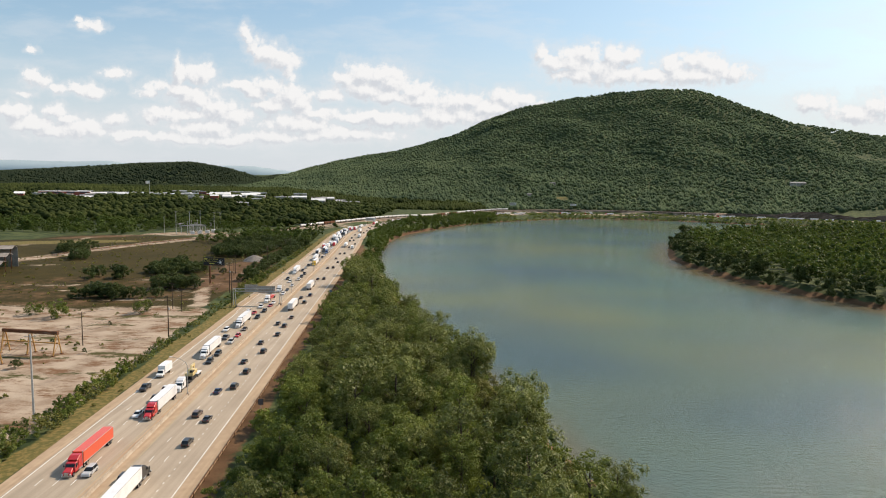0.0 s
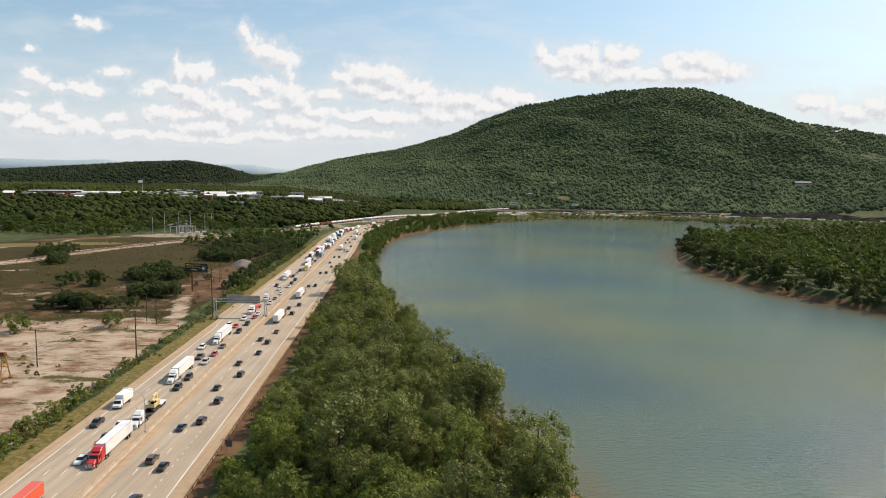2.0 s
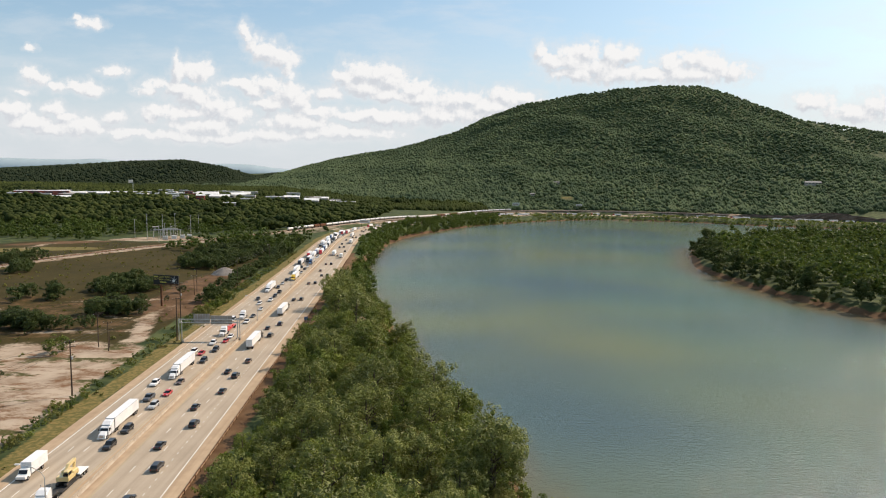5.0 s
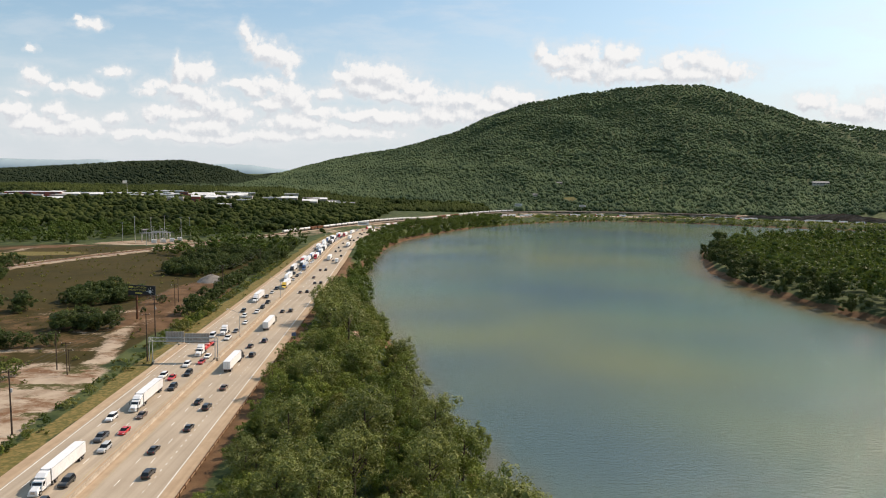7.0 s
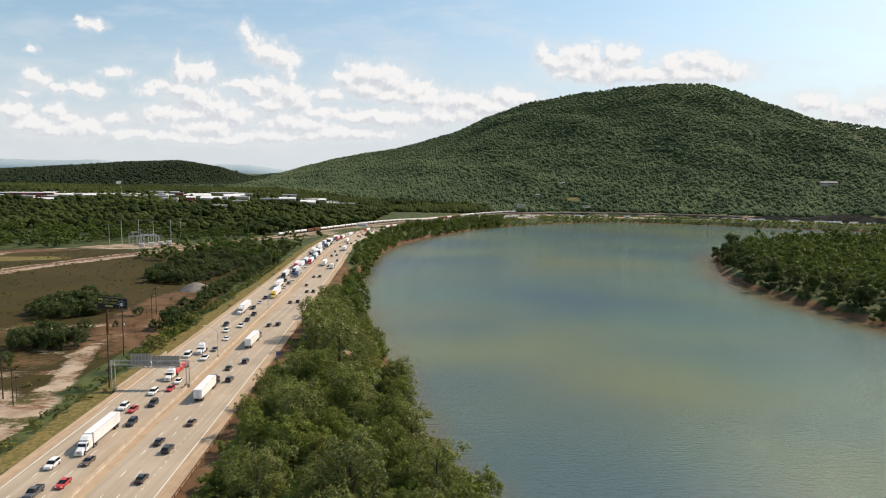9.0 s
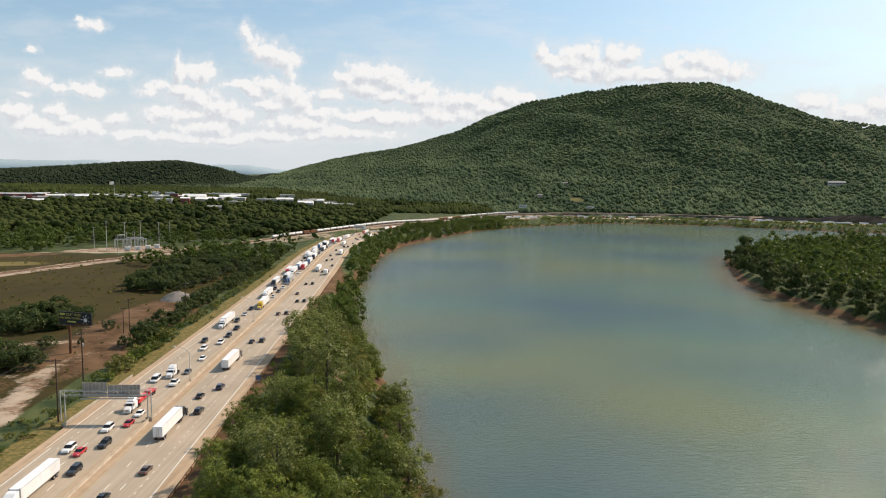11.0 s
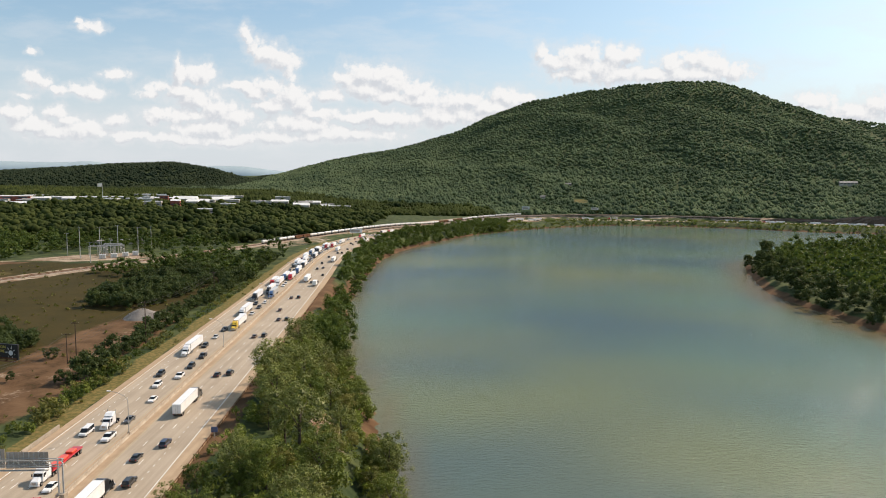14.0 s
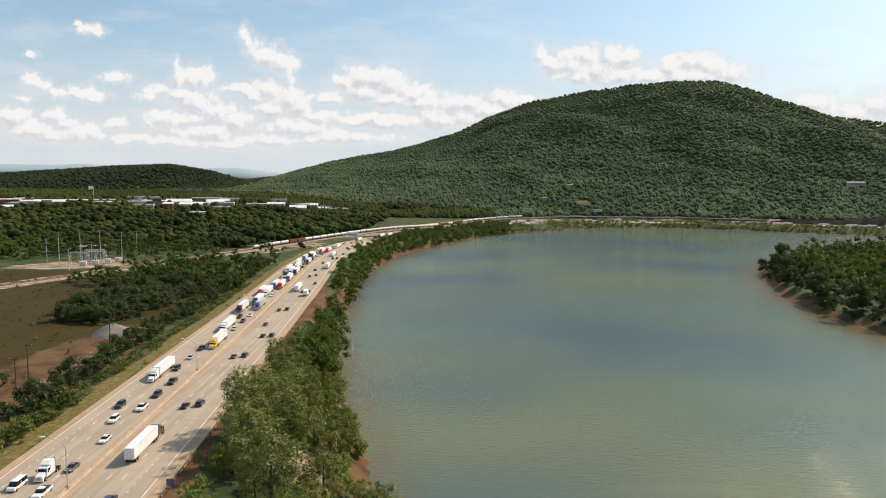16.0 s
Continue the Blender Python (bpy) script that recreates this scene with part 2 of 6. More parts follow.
RIM = worn("wheel_metal", (0.32, 0.32, 0.33), (0.5, 0.5, 0.5), 3.0, 0.35, 0.8)
CHASSIS = worn("chassis_black", (0.015, 0.015, 0.016), (0.05, 0.045, 0.04), 1.5, 0.7)
SHED = worn("old_shed_roof", (0.16, 0.14, 0.12), (0.34, 0.31, 0.28), 0.12, 0.85, local=False)
GRAVEL = worn("gravel_heap", (0.15, 0.135, 0.12), (0.27, 0.245, 0.22), 0.3, 0.95, relief=0.2)
ROCK = worn("cut_rock", (0.07, 0.055, 0.042), (0.17, 0.13, 0.10), 0.05, 0.95, relief=1.0, local=False)
BALLAST = worn("ballast_stone", (0.19, 0.155, 0.12), (0.32, 0.275, 0.22), 0.5, 0.95, local=False)
TIE = worn("railway_tie", (0.06, 0.05, 0.04), (0.13, 0.11, 0.09), 0.8, 0.95)


def plain(name, c, rough=0.4, metal=0.0, coat=0.0):
    m, g, b, _ = material(name, rough, metal)
    f = g.noise(g.obj, 1.3, 4)
    g.put(b.inputs["Base Color"], g.mix(g.math("MULTIPLY", f, 0.35), c4(c), c4([v * 0.72 for v in c])))
    b.inputs["Coat Weight"].default_value = coat
    return m


@functools.cache
def paint(colour):
    return plain("paint_" + colour, {
        "red": (0.50, 0.020, 0.025), "orange": (0.72, 0.085, 0.030), "white": (0.80, 0.80, 0.80), "silver": (0.48, 0.49, 0.50),
        "black": (0.018, 0.019, 0.022), "grey": (0.085, 0.09, 0.10), "brown": (0.10, 0.065, 0.05), "blue": (0.055, 0.12, 0.26),
        "yellow": (0.72, 0.47, 0.04), "navy": (0.02, 0.03, 0.07), "cream": (0.72, 0.56, 0.26)}[colour], 0.32, 0.0, 0.6)


GLASS = plain("dark_glass", (0.012, 0.015, 0.018), 0.08)
LENS = plain("lamp_lens", (0.75, 0.75, 0.72), 0.15)
TAIL = plain("tail_lens", (0.38, 0.02, 0.02), 0.25)
PANE = plain("window_pane", (0.03, 0.04, 0.05), 0.4)
BOARD = plain("billboard_black", (0.010, 0.010, 0.012), 0.55)
LETTER = plain("billboard_yellow", (0.55, 0.46, 0.08), 0.6)
CHALK = plain("billboard_white", (0.70, 0.70, 0.68), 0.6)
LINE_W = worn("road_paint_white", (0.55, 0.53, 0.49), (0.80, 0.78, 0.74), 0.6, 0.7, local=False)
LINE_Y = worn("road_paint_yellow", (0.31, 0.24, 0.12), (0.42, 0.33, 0.17), 0.4, 0.7, local=False)


def carriageway():
    m, g, b, _ = material("road_concrete", 0.85)
    streak = g.noise(g.scaled(g.pos, 0.62, 0.006, 0.1), 1.0, 4)
    cloud = g.noise(g.pos, 0.06, 5)
    grit = g.noise(g.pos, 2.2, 3)
    f = g.math("ADD", g.math("ADD", g.math("MULTIPLY", streak, 0.50), g.math("MULTIPLY", cloud, 0.32)), g.math("MULTIPLY", grit, 0.18))
    g.put(b.inputs["Base Color"], g.mix(g.ramp(f, 0.36, 0.64), (0.310, 0.258, 0.196, 1), (0.420, 0.352, 0.272, 1)))
    return m


def shoulder():
    m, g, b, _ = material("shoulder_concrete", 0.9)
    f = g.math("ADD", g.math("MULTIPLY", g.noise(g.scaled(g.pos, 0.8, 0.02, 0.1), 1.0, 4), 0.6), g.math("MULTIPLY", g.noise(g.pos, 0.4, 5), 0.4))
    g.put(b.inputs["Base Color"], g.mix(g.ramp(f, 0.32, 0.68), (0.32, 0.235, 0.155, 1), (0.45, 0.340, 0.230, 1)))
    return m


def terrain():
    """Undergrowth, dry grass, pale hardstanding and red soil, told apart by three masks on the mesh."""
    m, g, b, _ = material("ground", 0.95)
    att = g.n("ShaderNodeAttribute", attribute_name="cover")
    sep = g.n("ShaderNodeSeparateColor")
    g.put(sep.inputs[0], att.outputs["Color"])
    big, mid, fine = g.noise(g.pos, 0.012, 5), g.noise(g.pos, 0.09, 5), g.noise(g.pos, 0.8, 4)
    wob = g.math("MULTIPLY", g.math("SUBTRACT", g.math("ADD", g.math("MULTIPLY", mid, 0.6), g.math("MULTIPLY", fine, 0.4)), 0.5), 1.1)

    def mask(i):
        return g.ramp(g.math("ADD", sep.outputs[i], wob), 0.38, 0.62)

    under = g.mix(g.ramp(mid, 0.35, 0.65), (0.030, 0.046, 0.018, 1), (0.080, 0.096, 0.036, 1))
    # olive-brown dry grass, its tones also lowered for cloud shade on the field
    grass = g.mix(g.ramp(g.math("ADD", g.math("MULTIPLY", big, 0.5), g.math("MULTIPLY", mid, 0.5)), 0.36, 0.64), (0.033, 0.027, 0.008, 1), (0.058, 0.042, 0.012, 1))
    grass = g.mix(g.ramp(fine, 0.4, 0.75), grass, (0.038, 0.035, 0.009, 1))
    soil = g.mix(g.ramp(mid, 0.3, 0.7), (0.080, 0.044, 0.022, 1), (0.150, 0.090, 0.048, 1))
    pale = g.mix(g.ramp(mid, 0.30, 0.62), (0.25, 0.185, 0.130, 1), (0.40, 0.325, 0.245, 1))
    pale = g.mix(g.ramp(g.noise(g.scaled(g.pos, 0.05, 0.11, 0.1), 1.0, 8, 0.72), 0.48, 0.61), pale, (0.165, 0.092, 0.050, 1))
    pale = g.mix(g.ramp(g.noise(g.scaled(g.pos, 0.035, 0.07, 0.1), 1.0, 7, 0.7), 0.55, 0.61), pale, (0.070, 0.066, 0.022, 1))
    pale = g.mix(g.ramp(fine, 0.55, 0.8), pale, (0.38, 0.31, 0.235, 1))
    col = g.mix(mask(1), under, grass)
    verge = g.mix(g.ramp(fine, 0.35, 0.7), (0.10, 0.095, 0.030, 1), (0.21, 0.155, 0.060, 1))
    col = g.mix(g.ramp(g.math("ADD", att.outputs["Alpha"], wob), 0.38, 0.62), col, verge)
    col = g.mix(mask(2), col, soil)
    col = g.mix(mask(0), col, pale)
    g.put(b.inputs["Base Color"], col)
    bump(g, b, g.math("ADD", fine, mid), 0.5, 0.25)
    return m


def river():
    m, g, b, _ = material("river_water", 0.06)
    patch = g.ramp(g.noise(g.scaled(g.pos, 0.0034, 0.0046, 0.0), 1.0, 2), 0.36, 0.66)
    silt = g.ramp(g.noise(g.scaled(g.pos, 0.0026, 0.0034, 0.0), 1.0, 2), 0.35, 0.65)
    col = g.mix(silt, (0.090, 0.152, 0.116, 1), (0.142, 0.160, 0.082, 1))
    # dark blue patches paint cloud reflections into the water colour
    col = g.mix(g.math("MULTIPLY", patch, 0.78), col, (0.050, 0.088, 0.116, 1))
    edge = g.n("ShaderNodeAttribute", attribute_name="silt").outputs["Fac"]
    g.put(b.inputs["Base Color"], g.mix(g.math("MULTIPLY", edge, 0.8), col, (0.150, 0.100, 0.040, 1)))
    b.inputs["IOR"].default_value = 1.30
    g.put(b.inputs["Roughness"], g.math("ADD", 0.07, g.math("MULTIPLY", patch, 0.05)))
    swell = g.noise(g.scaled(g.pos, 0.30, 0.75, 0.2), 1.0, 4, 0.6)
    wave = g.math("ADD", swell, g.math("MULTIPLY", g.noise(g.pos, 1.9, 4, 0.65), 0.6))
    node = g.n("ShaderNodeBump")
    node.inputs["Strength"].default_value = 0.8
    node.inputs["Distance"].default_value = 0.40
    g.put(node.inputs["Height"], wave)
    g.put(b.inputs["Normal"], node.outputs[0])
    return m


ROAD, SHOULDER, GROUND, WATER = carriageway(), shoulder(), terrain(), river()
# pale blue base colour stands for haze over the far ridges
HAZE = plain("hazy_ridge", (0.34, 0.43, 0.48), 1.0)

# ---- building helpers ----
def thing(name, label, category, group="", at=None):
    ob = new(name)
    if at is not None:
        ob.matrix_basis = at
    return tagged(ob, label, category, group)


def part(name, bm, mat, parent, label=""):
    """Links a bmesh as one mesh object under a thing or a part."""
    me = bpy.data.meshes.new(name)
    bm.to_mesh(me)
    bm.free()
    me.materials.append(mat)
    ob = new(name, me)
    ob.parent = parent
    return tagged(ob, label)


def same_part(name, me, parent, at):
    """One more object on a mesh that is already there."""
    ob = new(name, me)
    ob.parent = parent
    ob.matrix_basis = at
    return ob


def box(bm, x0, x1, y0, y1, z0, z1, taper=0.0, shift=0.0):
    """A box whose top is drawn in by taper on all sides and moved along y by shift."""
    t = taper
    low = [bm.verts.new(p) for p in ((x0, y0, z0), (x1, y0, z0), (x1, y1, z0), (x0, y1, z0))]
    top = [bm.verts.new(p) for p in ((x0 + t, y0 + t + shift, z1), (x1 - t, y0 + t + shift, z1), (x1 - t, y1 - t + shift, z1), (x0 + t, y1 - t + shift, z1))]
    bm.faces.new(low[::-1])
    bm.faces.new(top)
    for i in range(4):
        j = (i + 1) % 4
        bm.faces.new((low[i], low[j], top[j], top[i]))
    return bm


def boxes(*specs):
    bm = bmesh.new()
    for s in specs:
        box(bm, *s)
    return bm


def side(profile, half, top_half=None, z_wide=0.0):
    """A body from its outline seen from the side (y, z); above z_wide it narrows to top_half at the highest point."""
    bm = bmesh.new()
    zt = max(z for _, z in profile)

    def w(z):
        if top_half is None or z <= z_wide:
            return half
        return half + (top_half - half) * (z - z_wide) / (zt - z_wide)

    a = [bm.verts.new((-w(z), y, z)) for y, z in profile]
    b = [bm.verts.new((w(z), y, z)) for y, z in profile]
    fa, fb = bm.faces.new(a), bm.faces.new(b[::-1])
    n = len(profile)
    for i in range(n):
        j = (i + 1) % n
        bm.faces.new((a[j], a[i], b[i], b[j]))
    bmesh.ops.recalc_face_normals(bm, faces=bm.faces)
    return bm


def soften(bm, width):
    bmesh.ops.bevel(bm, geom=bm.edges[:], offset=width, segments=1, affect="EDGES", clamp_overlap=True)
    return bm


def rod(bm, a, b, r0, r1=None, n=8):
    """A tapered round bar from a to b."""
    a, b = Vector(a), Vector(b)
    r1 = r0 if r1 is None else r1
    q = (b - a).to_track_quat("Z", "Y")
    ring = [q @ Vector((math.cos(2 * math.pi * i / n), math.sin(2 * math.pi * i / n), 0)) for i in range(n)]
    lo, hi = [bm.verts.new(a + p * r0) for p in ring], [bm.verts.new(b + p * r1) for p in ring]
    for i in range(n):
        j = (i + 1) % n
        bm.faces.new((lo[i], lo[j], hi[j], hi[i]))
    bm.faces.new(lo[::-1])
    bm.faces.new(hi)
    return bm


def hose(bm, pts, r, n=5):
    """One round tube along points."""
    rings = []
    for k, p in enumerate(pts):
        d = pts[min(k + 1, len(pts) - 1)] - pts[max(k - 1, 0)]
        q = d.to_track_quat("Z", "Y")
        rings.append([bm.verts.new(p + q @ Vector((math.cos(6.2832 * i / n) * r, math.sin(6.2832 * i / n) * r, 0))) for i in range(n)])
    for a, b in zip(rings, rings[1:]):
        for i in range(n):
            j = (i + 1) % n
            bm.faces.new((a[i], a[j], b[j], b[i]))
    return bm


def raw_mesh(name, verts, tris, mat, smooth=False):
    """A mesh from arrays of corners and triangles."""
    me = bpy.data.meshes.new(name)
    v, f = np.asarray(verts, np.float32), np.asarray(tris, np.int32)
    me.vertices.add(len(v))
    me.vertices.foreach_set("co", v.ravel())
    me.loops.add(f.size)
    me.loops.foreach_set("vertex_index", f.ravel())
    me.polygons.add(len(f))
    me.polygons.foreach_set("loop_start", np.arange(0, f.size, 3, dtype=np.int32))
    me.polygons.foreach_set("use_smooth", np.full(len(f), bool(smooth)))
    me.update(calc_edges=True)
    me.materials.append(mat)
    return me


# ---- the lie of the land ----
ROAD_PLAN = [(-59, -220, 0), (-64.2, -100, 0), (-68.8, 0, 0), (-73.5, 100, 0), (-78.1, 200, 0), (-82.8, 300, 0), (-87.4, 400, 0), (-92.1, 500, 0), (-97, 600, 0), (-103, 700, 0),
             (-109, 800, 0), (-111, 900, -1), (-103, 1010, -2), (-80, 1115, -4), (-40, 1235, -6), (22, 1375, -7), (100, 1490, -7), (200, 1560, -7), (320, 1600, -7), (505, 1590, -7),
             (698, 1545, -7), (900, 1465, -7), (1250, 1310, -6), (1700, 1090, -5), (2400, 760, -5)]


def glide(points, step):
    """A smooth line through the points, at even steps."""
    p = np.array(points, float)
    p = np.vstack([2 * p[0] - p[1], p, 2 * p[-1] - p[-2]])
    out = []
    for i in range(1, len(p) - 2):
        n = max(2, int(np.linalg.norm(p[i + 1] - p[i]) / step))
        for t in np.arange(n) / n:
            a, b, c, d = p[i - 1], p[i], p[i + 1], p[i + 2]
            out.append(0.5 * (2 * b + (c - a) * t + (2 * a - 5 * b + 4 * c - d) * t * t + (3 * b - a - 3 * c + d) * t ** 3))
    out.append(p[-2])
    return np.array(out)


ROAD_LINE = glide(ROAD_PLAN, 6.0)
_step = np.gradient(ROAD_LINE, axis=0)
_step /= np.linalg.norm(_step[:, :2], axis=1)[:, None]
ROAD_SIDE = np.c_[_step[:, 1], -_step[:, 0], 0 * _step[:, 0]]  # unit vectors to the right
ROAD_S = np.r_[0, np.cumsum(np.linalg.norm(np.diff(ROAD_LINE[:, :2], axis=0), axis=1))]
S_AT_Y = lambda y: float(np.interp(y, ROAD_LINE[:200, 1], ROAD_S[:200]))  # noqa: E731


def on_road(s, off, up=0.0):
    """The place s metres along the road and off metres right of its middle, and the heading there."""
    p = [np.interp(s, ROAD_S, ROAD_LINE[:, i]) for i in range(3)]
    r = [np.interp(s, ROAD_S, ROAD_SIDE[:, i]) for i in range(3)]
    k = math.hypot(r[0], r[1])
    return Vector((p[0] + off * r[0] / k, p[1] + off * r[1] / k, p[2] + up)), math.degrees(math.atan2(r[1], r[0]))


WEST_SHORE = [(120, -400), (100, -50), (74, 80), (53, 165), (34, 230), (14, 300), (-4, 352), (-19, 440), (-34, 500), (-48, 560), (-58, 640), (-62, 765), (-54, 951), (-12, 1105), (85, 1305),
              (220, 1455), (330, 1530), (420, 1548), (560, 1500), (670, 1425), (900, 1330), (1400, 1120), (2600, 640)]
BEND_SHORE = [(2600, 470), (1400, 930), (900, 1080), (600, 1060), (430, 985), (345, 932), (320, 902), (293, 830), (262, 735), (258, 640), (266, 555), (283, 500), (320, 430), (400, 330),
              (560, 200), (800, 60), (1200, -200), (1500, -400)]
SHORE = np.array([tuple(p[:2]) for p in glide([(*p, 0) for p in WEST_SHORE], 25.0)] + [tuple(p[:2]) for p in glide([(*p, 0) for p in BEND_SHORE], 25.0)])
WATER_Z = -15.0
CREST = np.array([(-1300, 3700, 40), (-785, 3500, 70), (-495, 3350, 138), (-205, 3250, 205), (67, 3150, 277), (244, 3050, 355), (366, 3000, 397), (558, 2950, 430), (743, 2900, 454), (907, 2880, 470),
                  (1090, 2850, 470), (1195, 2750, 414), (1352, 2550, 308), (1480, 2400, 269), (1554, 2300, 241), (1900, 2050, 190), (2600, 1700, 150)], float)
FOOT = np.array([(-1300, 2600), (-500, 2150), (-100, 1850), (100, 1690), (300, 1660), (520, 1650), (700, 1600), (900, 1520), (1250, 1370), (1700, 1150), (2600, 760)], float)


def away(x, y, line):
    """Distance from places to a line of points, and the nearest point's number."""
    flat = np.c_[x.ravel(), y.ravel()]
    pts = line[:, :2]
    sq = (pts ** 2).sum(1)
    who = np.empty(len(flat), int)
    for k in range(0, len(flat), 8000):
        who[k:k + 8000] = (sq - 2 * flat[k:k + 8000] @ pts.T).argmin(1)
    far = np.hypot(*(flat - pts[who]).T)
    return far.reshape(x.shape), who.reshape(x.shape)


def in_river(x, y):
    inside = np.zeros(x.shape, bool)
    a, b = SHORE, np.roll(SHORE, -1, 0)
    for (x0, y0), (x1, y1) in zip(a, b):
        if y0 != y1:
            inside ^= ((y0 > y) != (y1 > y)) & (x < (x1 - x0) * (y - y0) / (y1 - y0) + x0)
    return inside


def smooth(a, lo, hi):
    t = np.clip((a - lo) / (hi - lo), 0, 1)
    return t * t * (3 - 2 * t)


def waves(x, y, size, seed):
    """Cheap rolling unevenness about 1 high."""
    r = np.random.RandomState(seed)
    z = 0
    for k in range(6):
        a, ph = r.uniform(0, 6.28), r.uniform(0, 6.28)
        w = 6.28 / (size * r.uniform(0.5, 1.6))
        z = z + np.sin((x * np.cos(a) + y * np.sin(a)) * w + ph)
    return z / 6


SHORE_FINE = glide([(*p, 0) for p in WEST_SHORE], 8.0)
BEND_FINE = glide([(*p, 0) for p in BEND_SHORE], 8.0)
SHORE_PTS = np.vstack([SHORE_FINE, BEND_FINE])[:, :2]


def height(x, y):
    x, y = np.asarray(x, float), np.asarray(y, float)
    wet = in_river(x, y)
    d_shore, i_shore = away(x, y, SHORE_PTS)
    d_road, i_road = away(x, y, ROAD_LINE)
    left = ((x - ROAD_LINE[i_road, 0]) * ROAD_SIDE[i_road, 0] + (y - ROAD_LINE[i_road, 1]) * ROAD_SIDE[i_road, 1]) < 0
    bend = i_shore >= len(SHORE_FINE)
    # the plain left of the road climbs gently to the town
    z = 0.4 * waves(x, y, 60, 3) + smooth(y, 800, 1500) * 20 * smooth(-x, 150, 520) + 6 * smooth(y, 1500, 1900)
    z = z + 2.2 * smooth(-x, 140, 330) * smooth(y, 380, 480) * (1 + waves(x, y, 170, 5))
    # mountain: from its foot up to the crest, steeper towards the top
    yc, zc = np.interp(x, CREST[:, 0], CREST[:, 1]), np.interp(x, CREST[:, 0], CREST[:, 2])
    yf = np.interp(x, FOOT[:, 0], FOOT[:, 1])
    u = (y - yf) / (yc - yf)
    up = np.where(u < 1, np.clip(u, 0, 1) ** 1.25, np.clip(1 - (u - 1) * 0.8, 0, 1))
    ribs = 1 + (0.07 * waves(x + 0.35 * y, y * 0.35, 330, 11) + 0.02 * waves(x, y, 120, 12)) * np.sin(np.pi * np.clip(u, 0, 1)) * 2
    rise = (zc - 5) * up * ribs
    step = 16 * smooth(up, 0.80, 0.86) * smooth(zc, 250, 400) - 16 * up * smooth(zc, 250, 400)
    z = z + np.where(u > 0, rise + step * smooth(up, 0, 0.3), 0)
    # wooded hill beyond the town
    hx = np.array([-3000, -1964, -1711, -1509, -1357, -1122, -968, -865, -700, 4000])
    hz = np.array([60, 78, 94, 108, 120, 130, 106, 76, 40, 20.0])
    z = np.maximum(z, np.interp(x, hx, hz) * smooth(y, 2350, 3030) * (1 - 0.6 * smooth(y, 3080, 3800)))
    # bank down to the water
    top = np.where(bend, -9.5 + 1.0 * waves(x, y, 120, 8), np.where(y > 1150, -6.0, -2.0))
    fall = np.where(bend, smooth(d_shore, 0, 18), smooth(d_shore, 0, 26))
    base = np.where(bend, -15.3, -16.2)
    bank = base + (top - base) * fall
    right = ~left | bend
    z = np.where(right & ~wet, np.minimum(z if np.isscalar(z) else np.where(bend, top, np.minimum(z, top)), bank), z)
    z = np.where(wet, -16.2 - np.clip(d_shore * 0.12, 0, 4), z)
    # the road's bench
    rz = ROAD_LINE[i_road, 2] - 0.35
    w = 1 - smooth(d_road, 25.5, 40)
    z = np.where(bend | wet, z, z * (1 - w) + rz * w)
    return z


def patch_mask(x, y, cx, cy, rx, ry, turn=0.0):
    c, s = math.cos(radians(turn)), math.sin(radians(turn))
    a, b = (x - cx) * c + (y - cy) * s, -(x - cx) * s + (y - cy) * c
    return 1 - smooth(np.hypot(a / rx, b / ry), 0.75, 1.2)


TRACK = glide([(-110, 60, 0), (-113, 170, 0), (-117, 240, 0), (-122, 310, 0), (-130, 360, 0), (-143, 405, 0), (-137, 450, 0), (-141, 490, 0), (-152, 540, 0), (-158, 565, 0)], 4.0)
YARD_LANE = glide([(-400, 600, 0), (-383, 641, 0), (-374, 680, 0), (-362, 735, 0), (-327, 758, 0), (-300, 775, 0)], 5.0)
RAIL = glide([(-356, 440, 2), (-332, 520, 2), (-306, 605, 2), (-284, 675, 2), (-262, 730, 2), (-240, 795, 1.5), (-207, 880, 1.2), (-174, 985, 0.5), (-142, 1075, -1), (-105, 1170, -3), (-55, 1290, -4.5), (15, 1425, -5), (85, 1525, -5), (190, 1600, -5), (320, 1640, -5),
              (505, 1632, -5), (700, 1585, -5)], 6.0)


